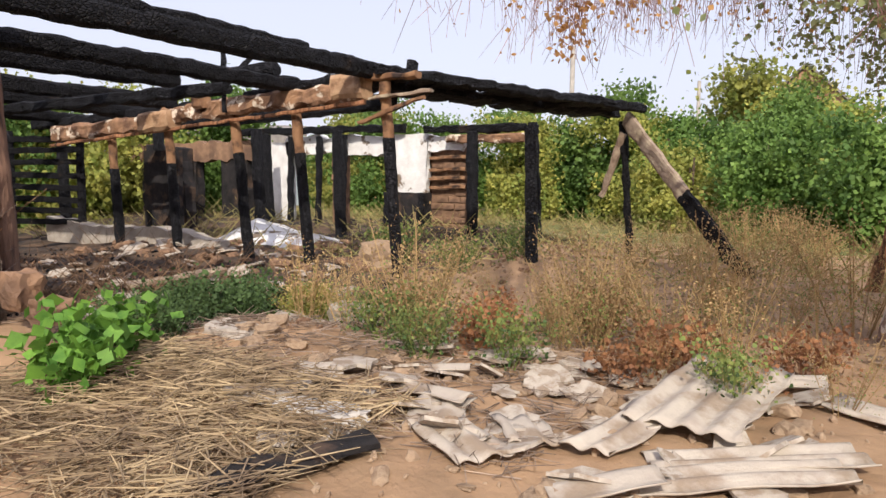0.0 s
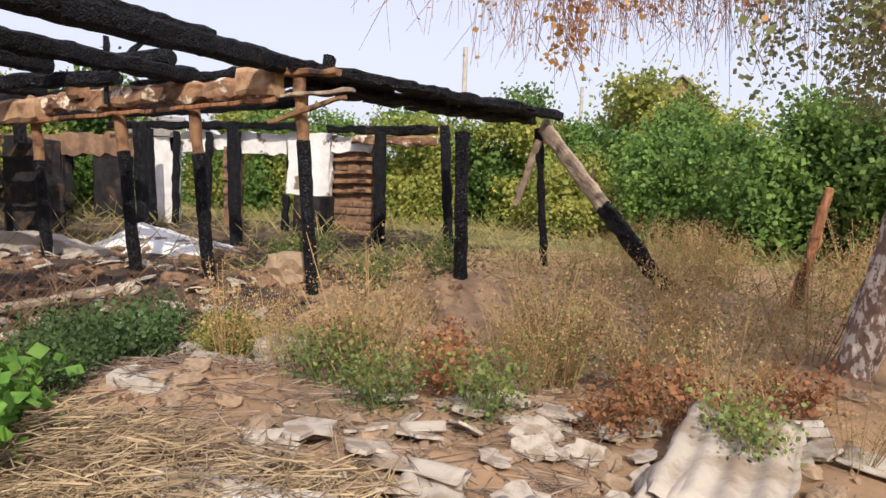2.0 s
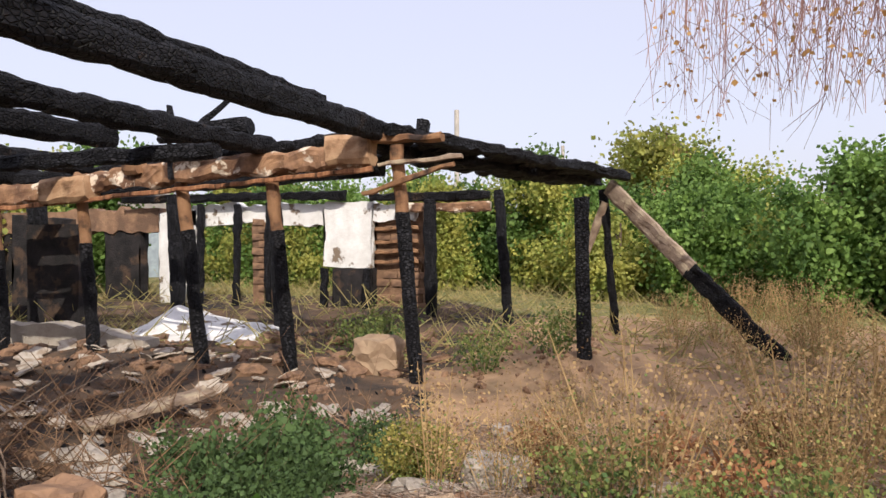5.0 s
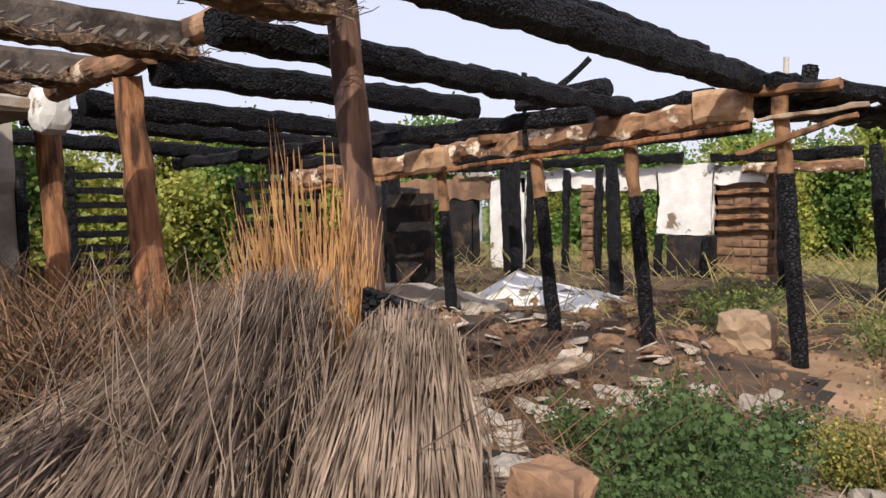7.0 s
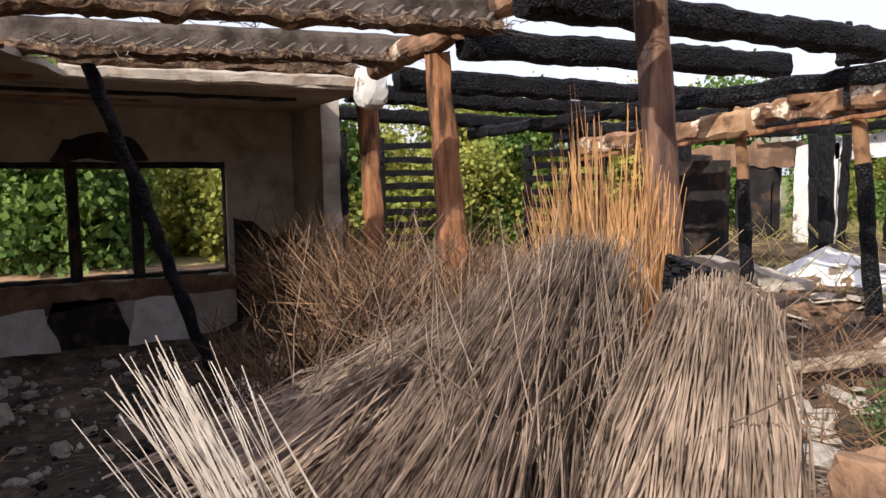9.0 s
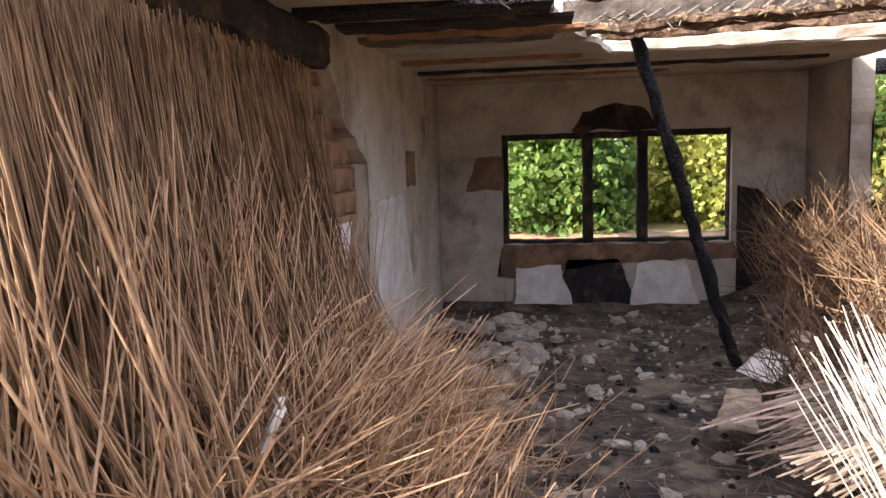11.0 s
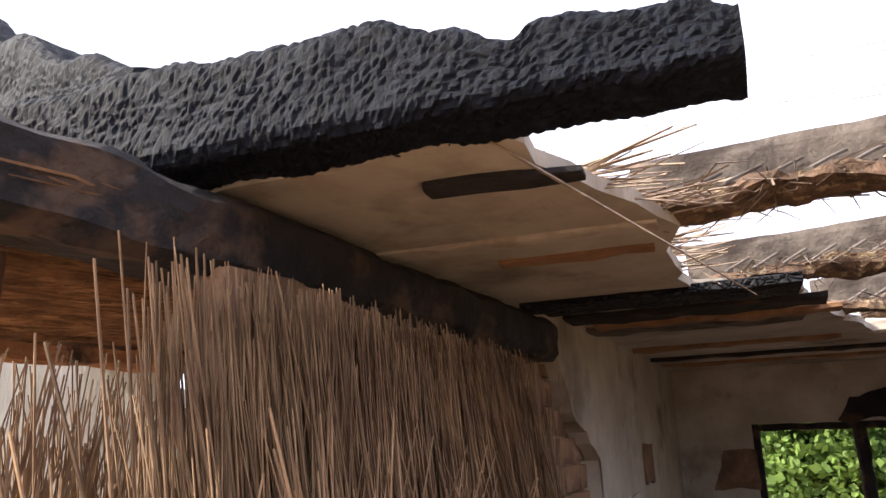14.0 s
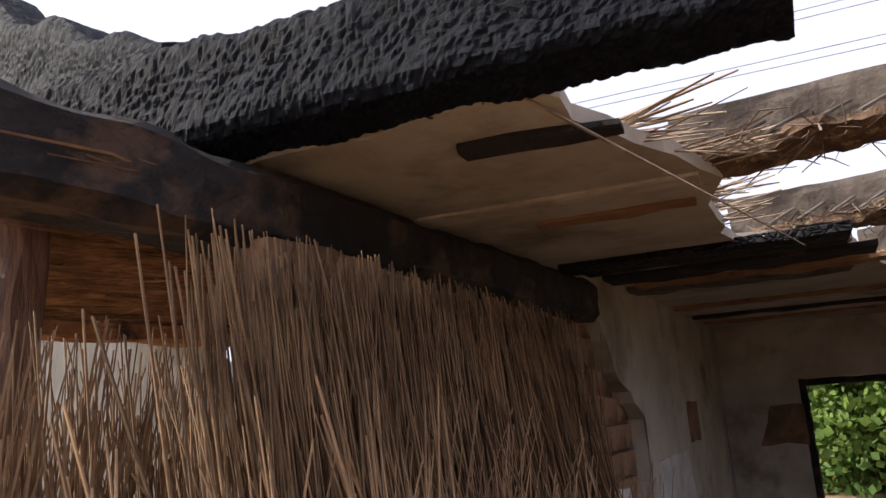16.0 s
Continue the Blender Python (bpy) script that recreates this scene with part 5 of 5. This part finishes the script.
def clods(name, n, box, sizes, material, label, seed):
    rnd = random.Random(seed)
    bm = bmesh.new()
    bmesh.ops.create_icosphere(bm, subdivisions=1, radius=0.5)
    bv, bf = [v.co.copy() for v in bm.verts], [[v.index for v in f.verts] for f in bm.faces]
    bm.free()
    vs, fs = [], []
    for _ in range(n):
        x, y, q = rnd.uniform(box[0], box[1]), rnd.uniform(box[2], box[3]), rnd.uniform(*sizes) * rnd.uniform(0.5, 1)
        m = pose(x, y, ground_z(x, y) + q * 0.1, rnd.uniform(0, 360), rnd.uniform(0, 360), rnd.uniform(0, 360)) @ Matrix.Diagonal((q, q * rnd.uniform(0.5, 1), q * rnd.uniform(0.4, 0.8), 1))
        b = len(vs)
        vs += [tuple(m @ (v * rnd.uniform(0.75, 1.2))) for v in bv]
        fs += [tuple(i + b for i in f) for f in bf]
    me = bpy.data.meshes.new(name)
    me.from_pydata(vs, [], fs)
    me.materials.append(M[material])
    tagged(new(name, me), label, "rubble", kind="stuff")


def plates(n, box, seed):
    rnd = random.Random(seed)
    kinds = []
    for k in range(5):
        bm = bmesh.new()
        outline_wall(bm, [(-0.5, -0.35), (0.1, -0.45), (0.5, -0.1), (0.35, 0.4), (-0.3, 0.35)], (0, 0), (1, 0), 0.07, 0.25, 0.2, k * 3)
        kinds.append(mesh_of("sheet_fragment", bm, "slate"))
    for _ in range(n):
        x, y = rnd.uniform(box[0], box[1]), rnd.uniform(box[2], box[3])
        o = new("sheet_fragment", rnd.choice(kinds))
        o.matrix_basis = pose(x, y, ground_z(x, y) + 0.04, 90 + rnd.gauss(0, 14), rnd.gauss(0, 14), rnd.uniform(0, 360)) @ Matrix.Scale(rnd.uniform(0.1, 0.32), 4)
        tagged(o, "broken fragment of grey roofing sheet on the soil", "rubble", "sheet fragments")


plates(70, (-2.4, 0.3, 4.0, 6.4), 3)
plates(70, (-9.5, -5.5, 6.5, 10), 4)
clods("clods", 1500, (-3.6, 1.8, 3.4, 11), (0.02, 0.09), "stone", "small sandy clods on the soil", 12)
clods("clods", 1600, (-10.5, -3.0, 4.8, 13), (0.03, 0.13), "adobe", "small reddish clods of fallen wall", 13)
clods("clods", 500, (-12.5, -5.0, 0.4, 4.6), (0.02, 0.12), "grey", "grey crumbs on the ash floor", 14)
clods("char_crumbs", 700, (-11, -4.4, 0.8, 9), (0.03, 0.12), "char", "charcoal crumbs on the ground", 15)
scatter_stones(55, (-12.0, -8.4, 0.3, 1.5), (0.06, 0.34), "grey", "lump of fallen plaster at the wall foot", "plaster_piece", "plaster pieces by the wall", 14)
litter("dead_stalks", 700, (-7.2, -4.4, 5.3, 7.8), 0.6, "brownreed", "brown dead stalks sticking out of the rubble", 8, 0.1, 1.3, 0.004)
litter("straw", 3800, (-3.6, -1.6, 3.2, 4.7), 0.32, "straw", "loose straw lying on the soil", 1, 0.14)
litter("straw", 3600, (-5.0, -0.8, 4.3, 8), 0.3, "greyreed", "grey straw and stalks on the soil", 2)
litter("straw", 3500, (-12.5, -4.5, 0.3, 4.8), 0.3, "greyreed", "straw and splinters on the room floor", 3)
litter("grass", 9000, (-16, 8, 10, 26), 0.5, "grass", "dry grass behind the ruin", 4, 0.05, 1.2, 0.008)


# house gable beyond the hedge, poles
def gable_house():
    e = thing("house", (-2.6, 43, -0.55), "brick house with a steep gable beyond the bushes", "house")
    bm = bmesh.new()
    outline_wall(bm, [(-4.2, 0), (4.2, 0), (4.2, 3.6), (0, 7.6), (-4.2, 3.6)], (0, 0), (1, 0), 0.4, 0)
    part("gable_wall", bm, "brick", e, "striped brick gable wall")
    bm = bmesh.new()
    for sx in (-1, 1):
        grid_bar(bm, (0, 3, 7.75), (sx * 4.8, 3, 3.2), 7, 0.15, seg=2, rough=0)
    part("roof", bm, "roof", e, "grey sheet roof")
    for i in range(9):
        bm = bmesh.new()
        w = 4.0 - i * 0.42
        grid_bar(bm, (-w, -0.22, 3.7 + i * 0.42), (w, -0.22, 3.7 + i * 0.42), 0.06, 0.1, seg=2, rough=0)
        part("batten", bm, "pale", e, "pale horizontal batten")


gable_house()
for x, y, h in ((-11.7, 34, 7.4), (-9.2, 50, 7.6)):
    timber("utility_pole", (x, y, 0), (x, y, h), 0.22, 0.22, "concrete", "concrete utility pole beyond the ruin", "pole", roundness=0.8, rough=0)


def far_house():
    e = thing("house", (-24.5, 24.5, 0), "small pale blue house seen through the burnt frame", "house", rz=42)
    bm = bmesh.new()
    outline_wall(bm, [(-3.5, 0), (3.5, 0), (3.5, 2.6), (-3.5, 2.6)], (0, 0), (1, 0), 0.3, 0)
    part("front_wall", bm, "bluewall", e)
    bm = bmesh.new()
    grid_bar(bm, (-3.8, 1.0, 3.1), (3.8, 1.0, 3.1), 2.6, 1.0, seg=1.5, rough=0)
    part("roof", bm, "roof", e, "grey roof")
    for x in (-2.2, 0.2, 2.2):
        bm = bmesh.new()
        outline_wall(bm, [(x - 0.4, 0.9), (x + 0.4, 0.9), (x + 0.4, 2.0), (x - 0.4, 2.0)], (0, -0.17), (1, -0.17), 0.04, 0)
        w = part("window", bm, "glass", e, "dark window")
        bm = bmesh.new()
        grid_bar(bm, (x, -0.2, 0.9), (x, -0.2, 2.0), 0.06, 0.04, rough=0)
        part("window_bar", bm, "plaster", w)


far_house()
for dz in (0.0, 0.7, 3.4, 4.1):
    s = Strands()
    s.stalk((-60, -22, 30.5 - dz), (-60, 60, 30.0 - dz), 0.035, (0, 0, -0.8))
    s.make("power_line", "wire", None, "thin power line crossing the sky", "cable", group="power lines")


def bricks(parent, x0, x1, z0, z1, y, w, h, depth, seed, keep=0.95):
    rnd = random.Random(seed)
    kinds = []
    for k in range(5):
        bm = bmesh.new()
        bmesh.ops.create_cube(bm, size=1)
        for v in bm.verts:
            v.co = Vector((v.co.x * (w - 0.025), v.co.y * depth, v.co.z * (h - 0.02))) + Vector((rnd.uniform(-1, 1), rnd.uniform(-1, 1), rnd.uniform(-1, 1))) * 0.010
        kinds.append(mesh_of("brick", bm, "adobe"))
    row = 0
    z = z0
    while z < z1:
        x = x0 + (row % 2) * w / 2
        while x < x1:
            if rnd.random() < keep:
                o = new("brick", rnd.choice(kinds))
                o.parent = parent
                o.matrix_basis = pose(x + w / 2, y + rnd.uniform(-0.012, 0.012), z + h / 2, 0, rnd.uniform(-1.5, 1.5), rnd.uniform(-1, 1))
            x += w
        z += h
        row += 1


bricks(bpy.data.objects["wall_core"], -8.6, -6.3, 0.3, 2.0, 0.075, 0.36, 0.17, 0.06, 1)
bricks(bpy.data.objects["wall_adobe"], -7.4, -6.6, 0.1, 1.85, 14.45, 0.28, 0.14, 0.06, 2, 0.85)
bricks(bpy.data.objects["wall_stub"], -9.95, -9.7, 0.1, 1.8, 14.37, 0.27, 0.14, 0.06, 3)
for z in (1.1, 1.28, 1.46, 1.7):
    timber("lath", (-7.4, 14.36, z), (-6.55, 14.34, z + 0.04), 0.05, 0.07, "wood", "brown lath nailed over the far adobe wall", "board", "laths of the far wall")
